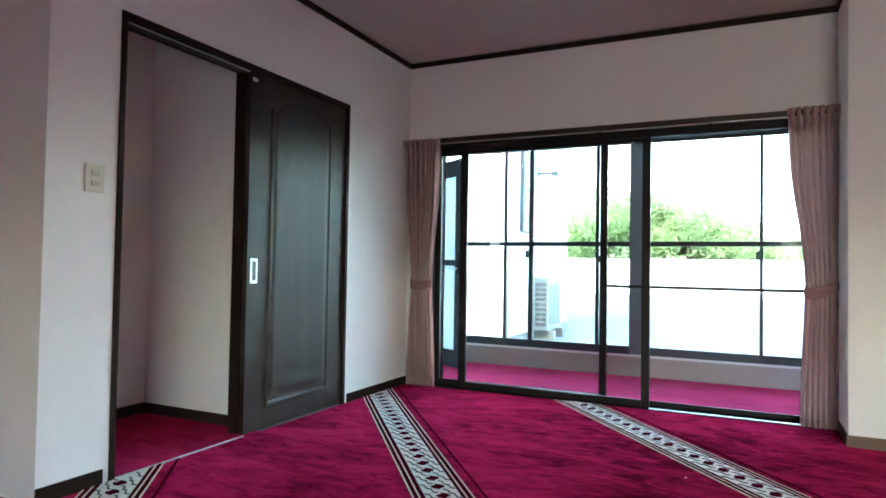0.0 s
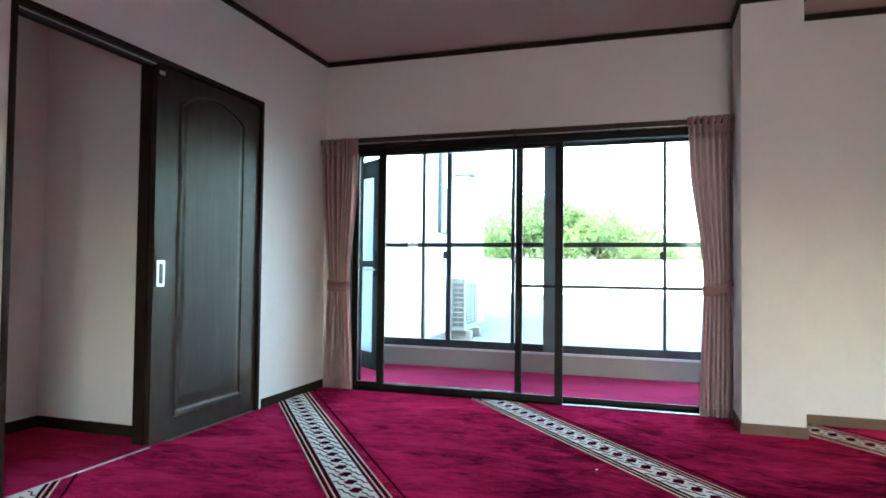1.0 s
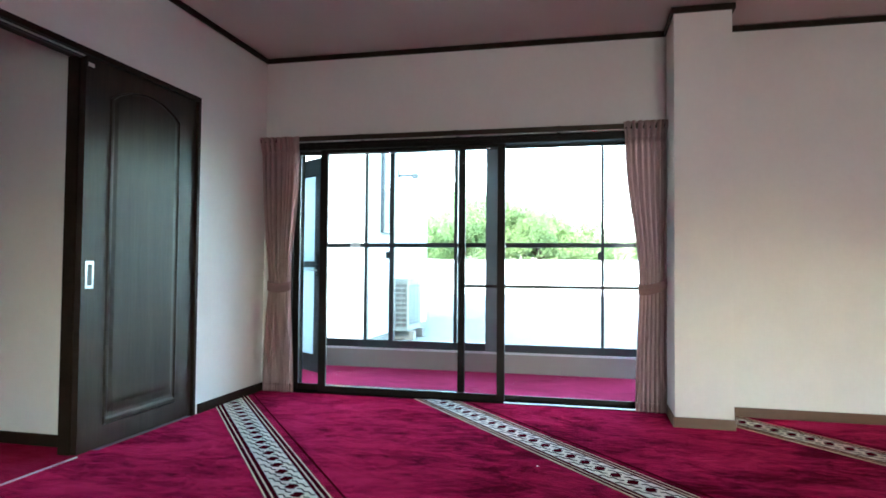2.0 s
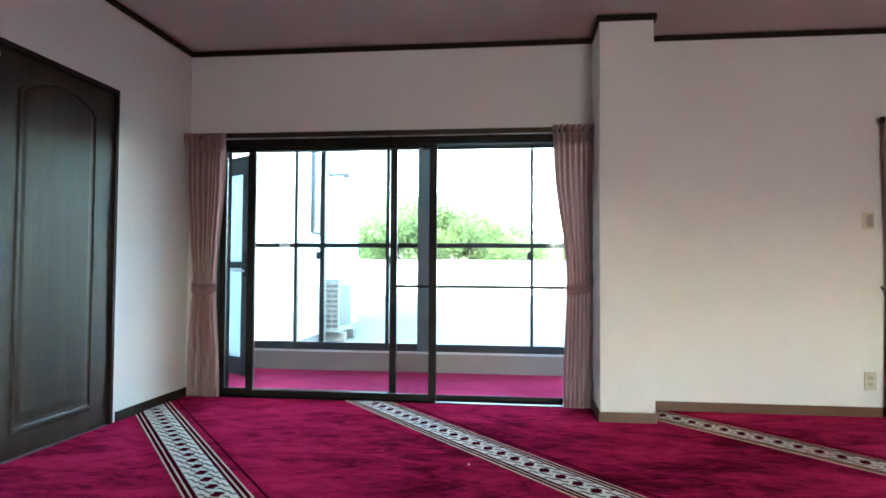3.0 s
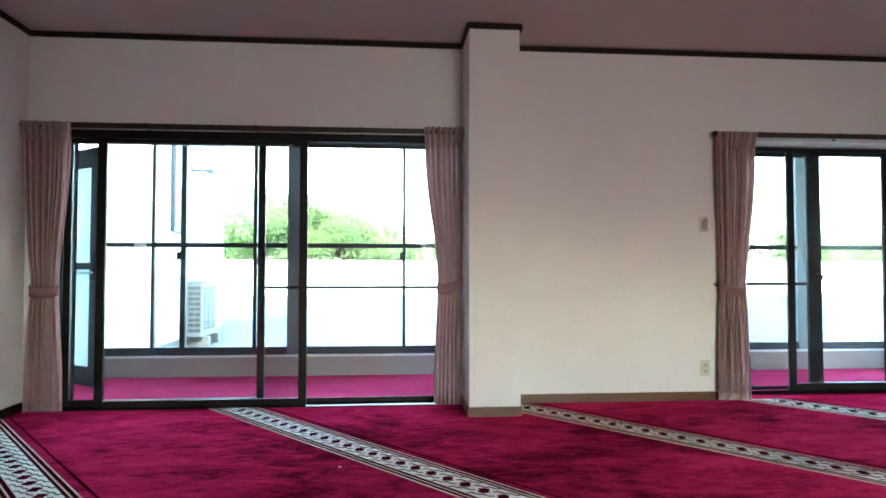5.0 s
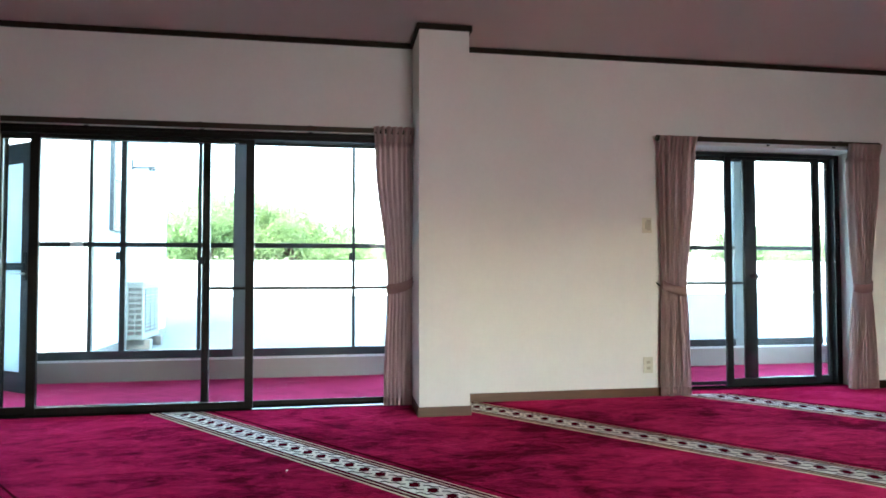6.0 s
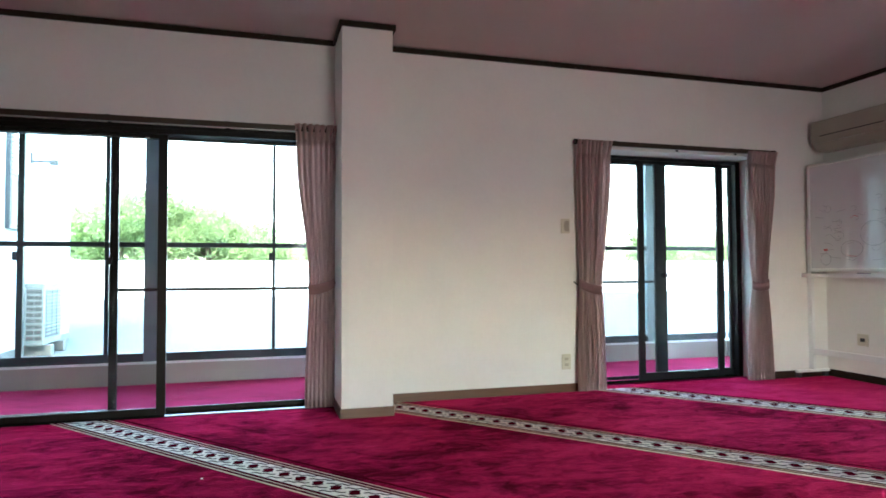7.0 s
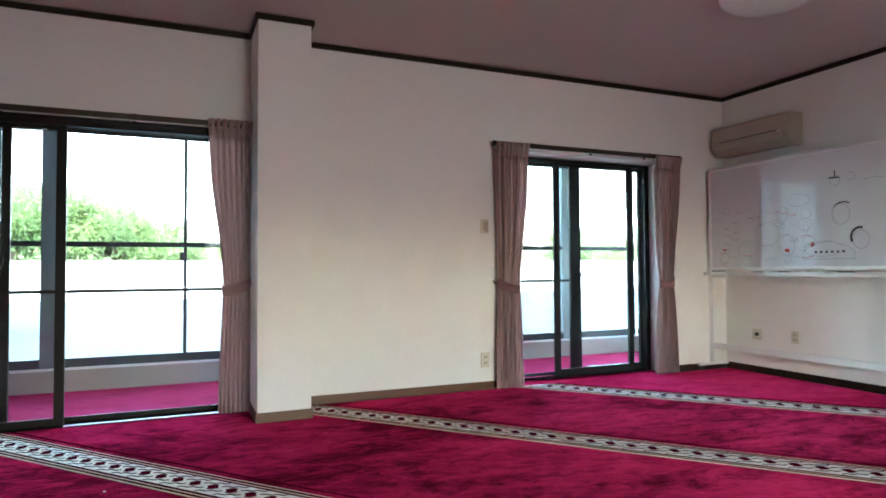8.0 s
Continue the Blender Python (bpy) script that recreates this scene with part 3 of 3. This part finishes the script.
def curtain_rail(x0, x1, z, brackets):
    ob = thing("curtain_rail", "brown metal curtain rail over the window", "curtain rail", "curtain rails")
    bpart("rail", (x0, x1, W - 0.085, W - 0.062, z - 0.019, z + 0.019), M_BRASS, ob, 0.004)
    bpart("glide_slot", (x0 + 0.01, x1 - 0.01, W - 0.077, W - 0.070, z - 0.022, z - 0.0185), M_SILL, ob, 0.0005)
    for x in (x0, x1):
        part("end_cap", cyl(bmesh.new(), (x - 0.008, W - 0.0735, z), (x + 0.008, W - 0.0735, z), 0.023), M_BRONZE, ob)
    for x in brackets:
        bm = box(bmesh.new(), x - 0.012, x + 0.012, W - 0.075, W, z + 0.018, z + 0.024, 0.001)
        box(bm, x - 0.012, x + 0.012, W - 0.006, W, z - 0.02, z + 0.02, 0.001)
        part("bracket", bm, M_BRONZE, ob)
    return ob


curtain_rail(-2.462, 0.515, 1.941, (-1.67, -0.93, -0.20))
curtain_rail(2.395, 4.31, 1.966, (2.75, 3.38, 3.97))

# ---- sunroom ----
structure("sunroom_wall_low", [(SX0 - 0.12, SX1 + 0.12, YO, YO + 0.12, -0.02, 0.172), (SX1, SX1 + 0.12, W + WT, YO, -0.02, 0.172)], M_SUNWALL, "low beige rendered wall under the sunroom windows", "wall")
structure("sunroom_sill", [(SX0, SX1 + 0.12, YO - 0.012, YO + 0.12, 0.172, 0.19), (SX1 - 0.012, SX1 + 0.12, W + WT, YO - 0.012, 0.172, 0.19)], M_WHITE, "white window sill round the sunroom", "sill", 0.002)
# last box is added behind the doorway, unseen, to keep daylight off the leaf
structure("sunroom_wall_end", [(SX0 - 0.12, SX0, W + WT, 5.03, 0, SH), (SX0 - 0.12, SX0, 5.82, YO, 0, SH), (SX0 - 0.12, SX0, 5.03, 5.82, 2.05, SH), (SX0 - 0.16, SX0 - 0.122, 4.95, 5.90, 0, 2.1)], M_RENDER, "white rendered end wall of the sunroom, doorway closed by an added panel", "wall")
structure("sunroom_header", [(SX0 - 0.12, SX1 + 0.12, YO, YO + 0.12, 2.18, SH), (SX1, SX1 + 0.12, W + WT, YO, 2.18, SH)], M_RENDER, "white band over the sunroom windows", "wall")
structure("sunroom_ceiling", [(SX0 - 0.15, SX1 + 0.15, W + WT, YO + 0.15, SH, SH + 0.12)], M_CEIL, "pale flat sunroom ceiling", "ceiling")

MULL = [(-2.97, 0.05), (-2.122, 0.030), (-1.857, 0.046), (-1.220, 0.034), (-0.870, 0.118), (0.136, 0.028), (1.2, 0.06), (2.2, 0.034), (3.1, 0.06), (4.035, 0.095), (4.95, 0.06)]
sw = thing("window_3", "long row of dark aluminium sunroom windows", "window", kind="structure")
bpart("bottom_rail", (SX0, SX1, YO + 0.015, YO + 0.075, 0.19, 0.262), M_DARKAL, sw)
bpart("transom", (SX0, SX1, YO + 0.018, YO + 0.07, 1.163, 1.205), M_DARKAL, sw)
bpart("top_rail", (SX0, SX1, YO + 0.015, YO + 0.075, 2.12, 2.18), M_DARKAL, sw)
# the two widest posts take lit copies of the window metal
for x, w in MULL:
    dpt = 0.012 if w > 0.09 else 0.022
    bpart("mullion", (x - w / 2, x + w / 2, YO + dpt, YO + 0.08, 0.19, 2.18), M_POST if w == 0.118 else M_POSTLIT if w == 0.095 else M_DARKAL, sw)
for (xa, wa), (xb, wb) in zip(MULL[:-1], MULL[1:]):
    for za, zb in ((0.26, 1.168), (1.204, 2.122)):
        g = part("pane", box(bmesh.new(), xa + wa / 2 - 0.004, xb - wb / 2 + 0.004, YO + 0.044, YO + 0.048, za, zb), M_GLASS, sw)
        g.visible_shadow = False
for x in (-1.890, 0.112):
    bpart("catch", (x - 0.018, x + 0.012, YO + 0.002, YO + 0.02, 1.05, 1.12), M_DARKAL, sw, 0.003)
# white patch added for the bright outside showing in a transom gap
bpart("transom_gap_patch", (-2.275, -2.176, YO + 0.004, YO + 0.0175, 1.160, 1.208), M_WHITE, sw, 0.002, "white patch for a bright gap in the transom")
ew = thing("window_4", "dark aluminium window in the sunroom's end", "window", kind="structure")
bpart("bottom_rail", (SX1 + 0.015, SX1 + 0.075, W + WT, YO, 0.19, 0.262), M_DARKAL, ew)
bpart("transom", (SX1 + 0.018, SX1 + 0.07, W + WT, YO, 1.163, 1.205), M_DARKAL, ew)
bpart("top_rail", (SX1 + 0.015, SX1 + 0.075, W + WT, YO, 2.12, 2.18), M_DARKAL, ew)
for y in (5.36, YO - 0.03):
    bpart("mullion", (SX1 + 0.02, SX1 + 0.08, y - 0.025, y + 0.025, 0.19, 2.18), M_DARKAL, ew)
g = part("pane", box(bmesh.new(), SX1 + 0.044, SX1 + 0.048, W + WT, YO, 0.26, 2.12), M_GLASS, ew)
g.visible_shadow = False

# outer door: its frame stands in the end wall, the leaf is swung into the sunroom
ed = thing("door_2", "dark aluminium doorway in the sunroom's end wall", "door frame", kind="structure")
for y0, y1 in ((5.03, 5.07), (5.78, 5.82)):
    bpart("jamb", (SX0 - 0.09, SX0 + 0.012, y0, y1, 0, 2.01), M_POST, ed)
bpart("head", (SX0 - 0.09, SX0 + 0.012, 5.03, 5.82, 2.01, 2.05), M_POST, ed)
leaf = thing("glazed_door", "dark aluminium outer door with frosted glass, swung open into the sunroom", "door")
LW, LH = 0.786, 1.962
bpart("stile", (0.0, 0.10, -0.018, 0.018, 0.012, LH), M_DARKAL, leaf)
bpart("stile", (LW - 0.112, LW, -0.018, 0.018, 0.012, LH), M_DARKAL, leaf)
for z0, z1 in ((0.012, 0.155), (0.975, 1.005), (1.815, LH)):
    bpart("rail", (0.10, LW - 0.112, -0.017, 0.017, z0, z1), M_DARKAL, leaf)
for z0, z1 in ((0.155, 0.975), (1.005, 1.815)):
    for x0, x1, za, zb in ((0.10, 0.112, z0, z1), (LW - 0.124, LW - 0.112, z0, z1), (0.112, LW - 0.124, z0, z0 + 0.012), (0.112, LW - 0.124, z1 - 0.012, z1)):
        bpart("glazing_bead", (x0, x1, -0.014, 0.014, za, zb), M_BLACK, leaf, 0.001)
    g = part("pane", box(bmesh.new(), 0.106, LW - 0.118, -0.003, 0.003, z0 + 0.006, z1 - 0.006), M_FROST, leaf, "frosted glass pane")
    g.visible_shadow = False
hp = part("handle", box(bmesh.new(), LW - 0.075, LW - 0.035, -0.026, -0.0185, 0.88, 1.10, 0.002), M_BLACK, leaf, "black handle plate")
part("lever", cyl(bmesh.new(), (LW - 0.055, -0.062, 0.935), (LW - 0.19, -0.062, 0.935), 0.009), M_STEEL, hp, "steel lever")
part("spindle", cyl(bmesh.new(), (LW - 0.055, -0.024, 0.935), (LW - 0.055, -0.066, 0.935), 0.008), M_STEEL, hp)
bpart("lock_edge", (LW, LW + 0.004, -0.012, 0.012, 0.95, 1.15), M_STEEL, leaf, 0.001)
for z in (0.25, 1.70):
    part("hinge", cyl(bmesh.new(), (-0.008, -0.02, z), (-0.008, -0.02, z + 0.10), 0.010), M_DARKAL, leaf)
leaf.matrix_world = pose(-2.965, 5.80, 0, 0, 0, -36.7)

# ---- outside ----
bm = bmesh.new()
slab(bm, [(-900, -900), (900, -900), (900, 900), (-900, 900)], -0.6, -0.155)
tagged(link("ground", bm, M_CONC), "pale open ground reaching the horizon", "ground", kind="structure")
structure("roof_deck", [(-30, 30, YO + 0.12, 24, -0.15, 0.0)], M_CONC, "pale concrete roof terrace", "terrace")
structure("parapet", [(-30, 30, 24, 24.25, -0.15, 1.33)], M_RENDER, "white rendered parapet round the terrace", "parapet", 0.02)

wing = thing("building_wing", "white rendered wing of the building beside the terrace", "building")
bpart("wall", (-9.5, -2.60, 7.35, 10.18, 0, 4.6), M_RENDER, wing, 0.01)
bpart("roof", (-9.7, -2.45, 7.2, 10.33, 4.6, 4.75), M_CONC, wing, 0.02)
bpart("plinth", (-9.5, -2.585, 7.335, 10.195, 0, 0.10), M_BLOCK, wing, 0.004)
lw = bpart("window", (-2.60, -2.55, 7.75, 8.15, 1.42, 2.75), M_SHADE, wing, 0.006, "grey louvred side window")
for i in range(16):
    z = 2.02 + i * 0.044
    part("louvre", box(bmesh.new(), -2.55, -2.532, 7.78, 8.12, z, z + 0.026, 0.002), M_STEEL, lw)
part("pane", box(bmesh.new(), -2.552, -2.546, 7.79, 8.11, 1.47, 1.98), M_FROST, lw)
for z in (1.52, 1.98, 2.44):
    bpart("hinge_arm", (-3.30, -3.18, 7.33, 7.35, z, z + 0.012), M_GREY, wing, 0.002)
lampw = thing("wall_lamp", "small grey outdoor lamp on the white wall", "lamp")
part("bracket", box(bmesh.new(), -2.60, -2.585, 8.50, 8.56, 2.24, 2.37, 0.003), M_SHADE, lampw)
part("arm", cyl(bmesh.new(), (-2.585, 8.53, 2.27), (-2.33, 8.53, 2.27), 0.014), M_SHADE, lampw)
part("head", box(bmesh.new(), -2.40, -2.31, 8.49, 8.57, 2.23, 2.29, 0.012), M_SHADE, lampw)

unit = thing("outdoor_unit", "white air conditioner outdoor unit standing on concrete blocks", "air conditioner")
ux0, ux1, uy0, uy1, uz0, uz1 = -2.52, -2.335, 8.15, 8.84, 0.12, 0.82
bpart("casing", (ux0, ux1, uy0, uy1, uz0, uz1), M_UNIT, unit, 0.012)
bpart("lid", (ux0 - 0.006, ux1 + 0.006, uy0 - 0.006, uy1 + 0.006, uz1 - 0.03, uz1 + 0.004), M_UNIT, unit, 0.008)
# slots and fan opening: dark plates on the casing, inner shade as colour
for i in range(9):
    z = uz0 + 0.06 + i * 0.066
    for x in (ux0 + 0.018, ux0 + 0.098):
        bpart("slot", (x, x + 0.07, uy0 - 0.004, uy0 + 0.002, z, z + 0.045), M_GREY, unit, 0.002)
fan = part("fan_grille", box(bmesh.new(), ux1 - 0.002, ux1 + 0.004, uy0 + 0.08, uy0 + 0.60, 0.20, 0.74, 0.002), M_GRILLE, unit, "dark square plate as shaded fan opening behind pale bars")
for i in range(12):
    z = 0.235 + i * 0.041
    part("bar", box(bmesh.new(), ux1 + 0.004, ux1 + 0.010, uy0 + 0.08, uy0 + 0.60, z, z + 0.014), M_UNIT, fan)
for y in (uy0 + 0.27, uy0 + 0.45):
    part("bar", box(bmesh.new(), ux1 + 0.010, ux1 + 0.015, y, y + 0.014, 0.22, 0.74), M_UNIT, fan)
for y in (uy0 + 0.05, uy1 - 0.17):
    b = tagged(link("concrete_block", box(bmesh.new(), ux0 - 0.03, ux1 + 0.07, y, y + 0.12, 0.0, 0.12, 0.008), M_BLOCK), "grey concrete block under the outdoor unit", "block", "concrete blocks")


def tree(x, y, h, r, seed):
    rnd = random.Random(seed)
    ob = thing("tree", "leafy green deciduous tree beyond the parapet", "tree", "trees beyond the terrace")
    bm = bmesh.new()
    cyl(bm, (x, y, -0.2), (x + 0.1, y, h * 0.45), 0.22, 0.13, 10)
    tips = []
    for i in range(9):
        a, e = rnd.uniform(0, 6.28), rnd.uniform(0.3, 1.1)
        z0 = h * rnd.uniform(0.25, 0.45)
        l = r * rnd.uniform(0.5, 0.9)
        tip = (x + math.cos(a) * math.cos(e) * l, y + math.sin(a) * math.cos(e) * l, z0 + math.sin(e) * l + 0.3)
        cyl(bm, (x, y, z0), tip, 0.09, 0.03, 7)
        tips.append(tip)
    part("trunk", bm, M_BARK, ob)
    verts, faces = [], []
    lumps = []
    for i in range(44):
        a, e, k = rnd.uniform(0, 6.28), rnd.uniform(-0.9, 1.4), rnd.uniform(0.25, 0.95)
        lumps.append((x + math.cos(a) * math.cos(e) * r * k, y + math.sin(a) * math.cos(e) * r * k, h * 0.52 + math.sin(e) * h * 0.42 * k, r * rnd.uniform(0.18, 0.34)))
    for lx, ly, lz, lr in lumps:
        for j in range(240):
            d = Vector((rnd.gauss(0, 1), rnd.gauss(0, 1), rnd.gauss(0, 1))).normalized() * lr * rnd.uniform(0.6, 1.08)
            c = Vector((lx, ly, lz)) + d
            s = rnd.uniform(0.06, 0.13)
            t1 = Vector((rnd.gauss(0, 1), rnd.gauss(0, 1), rnd.gauss(0, 1))).normalized()
            t2 = t1.orthogonal().normalized()
            k = len(verts)
            verts += [c - t1 * s, c + t2 * s * 0.5, c + t1 * s, c - t2 * s * 0.5]
            faces.append((k, k + 1, k + 2, k + 3))
    me = bpy.data.meshes.new("crown")
    me.from_pydata([tuple(v) for v in verts], [], faces)
    me.materials.append(M_LEAF)
    cr = new("crown", me)
    cr.parent = ob
    return ob


for i, (x, y, h, r) in enumerate(((-6.4, 33, 5.5, 3.0), (-9.6, 35, 5.2, 3.2), (-4.3, 34, 5.2, 2.7), (-7.8, 38, 5.4, 3.0), (-2.6, 35, 4.8, 2.5), (-1.0, 36, 3.9, 2.3), (0.9, 38, 2.9, 2.3), (3.6, 40, 2.6, 2.6), (7.5, 41, 2.6, 2.8),
                                  (18.0, 34, 3.0, 2.8), (22.0, 32, 3.5, 3.0), (26.5, 33, 3.6, 3.0), (31.5, 33, 3.4, 3.0))):
    tree(x, y, h, r, i + 1)

# ---- east wall: air conditioner, whiteboard ----
ac = thing("air_conditioner", "beige wall-mounted air conditioner above the whiteboard", "air conditioner")
bm = bmesh.new()
profile = [(0.0, 0.0), (0.0, 0.27), (0.17, 0.27), (0.20, 0.25), (0.205, 0.10), (0.19, 0.06), (0.12, 0.0)]
ya, yb = 3.675, 4.475
ra = [bm.verts.new((XR - a, ya, 2.0 + b)) for a, b in profile]
rb = [bm.verts.new((XR - a, yb, 2.0 + b)) for a, b in profile]
for i in range(len(profile)):
    j = (i + 1) % len(profile)
    bm.faces.new((ra[i], ra[j], rb[j], rb[i]))
bm.faces.new(ra[::-1])
bm.faces.new(rb)
bmesh.ops.bevel(bm, geom=bm.edges[:], offset=0.008, segments=2, affect='EDGES')
part("body", bm, M_CREAM, ac)
bpart("slot", (XR - 0.2065, XR - 0.19, ya + 0.10, yb - 0.10, 2.118, 2.127), M_GREY, ac, 0.001, "dark air slot")
bpart("flap", (XR - 0.208, XR - 0.185, ya + 0.05, yb - 0.05, 2.062, 2.100), M_CREAM, ac, 0.003)
bpart("badge", (XR - 0.2085, XR - 0.2, ya + 0.05, ya + 0.09, 2.105, 2.115), M_STEEL, ac, 0.001)

wb = thing("whiteboard", "wheeled whiteboard covered with faint marker scribbles", "whiteboard")
bx, by0, by1, bz0, bz1 = 4.69, 2.66, 4.462, 0.950, 1.862
bpart("board", (bx, bx + 0.022, by0, by1, bz0, bz1), M_BOARD, wb, 0.002)
for d in ((by0 - 0.012, by0 + 0.012, bz0, bz1), (by1 - 0.012, by1 + 0.012, bz0, bz1), (by0, by1, bz1 - 0.01, bz1 + 0.014), (by0, by1, bz0 - 0.016, bz0 + 0.012)):
    bpart("edge", (bx - 0.006, bx + 0.028, *d), M_WHITE, wb, 0.003)
tray = bpart("tray", (bx - 0.075, bx + 0.03, by0 + 0.02, by1 + 0.02, 0.885, 0.905), M_WHITE, wb, 0.004)
bpart("lip", (bx - 0.08, bx - 0.073, by0 + 0.02, by1 + 0.02, 0.885, 0.918), M_WHITE, tray, 0.002)
for y in (by0 - 0.06, by1 + 0.04):
    bpart("leg", (bx + 0.03, bx + 0.06, y - 0.02, y + 0.03, 0.07, 1.4), M_WHITE, wb, 0.004)
    ft = bpart("foot", (bx - 0.13, XR - 0.02, y - 0.012, y + 0.022, 0.046, 0.068), M_WHITE, wb, 0.006)
    for x in (bx - 0.11, XR - 0.06):
        part("caster", cyl(bmesh.new(), (x, y - 0.01, 0.024), (x, y + 0.02, 0.024), 0.023), M_INK, ft, "black caster wheel")
bpart("crossbar", (bx + 0.032, bx + 0.058, by0 + 0.05, by1 + 0.03, 0.205, 0.258), M_WHITE, wb, 0.004)


def tray_thing(name, label, y, l, m, h=0.018):
    tagged(link(name, box(bmesh.new(), bx - 0.06, bx - 0.035, y, y + l, 0.905, 0.905 + h, 0.003), m), label, name.replace("_", " "))


tray_thing("marker_pen", "black marker lying on the whiteboard tray", 3.86, 0.10, M_INK)
tray_thing("marker_pen", "dark marker lying on the whiteboard tray", 3.62, 0.09, M_INK)
tray_thing("board_eraser", "pale board eraser on the whiteboard tray", 3.30, 0.15, M_PLATE, 0.035)
tray_thing("marker_pen", "black marker at the end of the tray", 3.08, 0.12, M_INK)


def stroke(pts, w, m):
    """A marker line on the board, through points (y, z)."""
    bm = bmesh.new()
    for (ya_, za_), (yb_, zb_) in zip(pts[:-1], pts[1:]):
        l = math.hypot(yb_ - ya_, zb_ - za_) or 1
        dy, dz = -(zb_ - za_) / l * w, (yb_ - ya_) / l * w
        bm.faces.new([bm.verts.new((bx - 0.0012, y, z)) for y, z in ((ya_ + dy, za_ + dz), (yb_ + dy, zb_ + dz), (yb_ - dy, zb_ - dz), (ya_ - dy, za_ - dz))])
    part("scribble", bm, m, wb)


def ring(y, z, ry, rz, a0=0, a1=360, n=18):
    return [(y + ry * math.cos(radians(a0 + (a1 - a0) * i / n)), z + rz * math.sin(radians(a0 + (a1 - a0) * i / n))) for i in range(n + 1)]


rs = random.Random(4)
for y, z, ry, rz, w, m in ((4.30, 1.04, 0.05, 0.05, 0.0024, M_FAINT), (3.66, 1.14, 0.07, 0.09, 0.0018, M_FAINT), (3.20, 1.36, 0.07, 0.08, 0.0024, M_FAINT), (3.05, 1.16, 0.06, 0.07, 0.0024, M_FAINT),
                           (3.24, 1.62, 0.04, 0.04, 0.0024, M_FAINT), (3.12, 1.64, 0.035, 0.03, 0.0018, M_FAINT), (3.85, 1.24, 0.12, 0.10, 0.0018, M_FAINT), (3.50, 1.30, 0.06, 0.05, 0.0018, M_FAINT),
                           (3.70, 1.40, 0.05, 0.06, 0.0018, M_FAINT), (3.55, 1.50, 0.10, 0.05, 0.0018, M_FAINT), (4.05, 1.12, 0.10, 0.07, 0.0018, M_FAINT), (3.35, 1.10, 0.16, 0.06, 0.0018, M_FAINT), (3.66, 1.02, 0.03, 0.03, 0.0018, M_FAINT)):
    stroke(ring(y, z, ry, rz, rs.uniform(0, 90), 350 + rs.uniform(0, 90)), w, m)
stroke(ring(3.18, 1.38, 0.085, 0.07, 25, 125), 0.005, M_INK)
stroke(ring(3.06, 1.18, 0.065, 0.07, -30, 110), 0.009, M_INK)
stroke([(3.52, 1.02), (3.52, 1.07), (3.46, 1.13), (3.30, 1.16), (3.16, 1.12), (3.10, 1.07), (3.10, 1.02), (3.52, 1.02)], 0.002, M_FAINT)
stroke([(3.02, 1.60), (2.95, 1.61), (2.88, 1.60)], 0.002, M_FAINT)
stroke([(3.24, 1.70), (3.24, 1.64)], 0.005, M_INK)
stroke([(3.29, 1.645), (3.20, 1.64)], 0.006, M_INK)
stroke([(3.68, 1.105), (3.64, 1.10), (3.66, 1.085), (3.68, 1.10)], 0.008, M_RED)
stroke([(3.45, 1.15), (3.42, 1.14), (3.45, 1.12)], 0.008, M_RED)
stroke([(4.32, 1.12), (4.28, 1.12)], 0.008, M_RED)
for i in range(6):
    stroke([(3.42 - i * 0.045, 1.075), (3.40 - i * 0.045, 1.075)], 0.008, M_INK)
for i in range(16):
    y, z = rs.uniform(3.45, 4.38), rs.uniform(1.02, 1.55)
    stroke(ring(y, z, rs.uniform(0.015, 0.05), rs.uniform(0.015, 0.045), rs.uniform(0, 90), rs.uniform(250, 440)), 0.0016, M_FAINT)
for i in range(34):
    y, z = rs.uniform(3.5, 4.40), rs.uniform(1.02, 1.45)
    stroke([(y, z), (y - rs.uniform(0.02, 0.07), z + rs.uniform(-0.02, 0.02)), (y - rs.uniform(0.05, 0.1), z + rs.uniform(-0.03, 0.03))], 0.0018, M_RED if i % 6 == 0 else M_FAINT)

# ---- ceiling light ----
cl = thing("ceiling_light", "round opal ceiling light, switched off", "ceiling light")
bm = bmesh.new()
bmesh.ops.create_uvsphere(bm, u_segments=36, v_segments=18, radius=1)
bmesh.ops.delete(bm, geom=[v for v in bm.verts if v.co.z > 0.01], context='VERTS')
bmesh.ops.transform(bm, matrix=Matrix.Translation((3.27, 2.62, HC - 0.03)) @ Matrix.Diagonal((0.28, 0.28, 0.085, 1)), verts=bm.verts)
part("dome", bm, M_DOME, cl, "opal plastic dome", smooth=True)
part("ring", cyl(bmesh.new(), (3.27, 2.62, HC - 0.03), (3.27, 2.62, HC), 0.25, 0.25, 36), M_WHITE, cl)

# ---- a scrap of lint on the carpet ----
bm = bmesh.new()
bmesh.ops.create_icosphere(bm, subdivisions=1, radius=0.004)
for v in bm.verts:
    v.co = Vector((v.co.x * 1.6 - 0.235, v.co.y * 0.8 + 3.13, v.co.z * 0.7 + 0.0028))
tagged(link("lint", bm, M_WHITEYARN), "tiny white scrap of lint on the carpet", "lint")
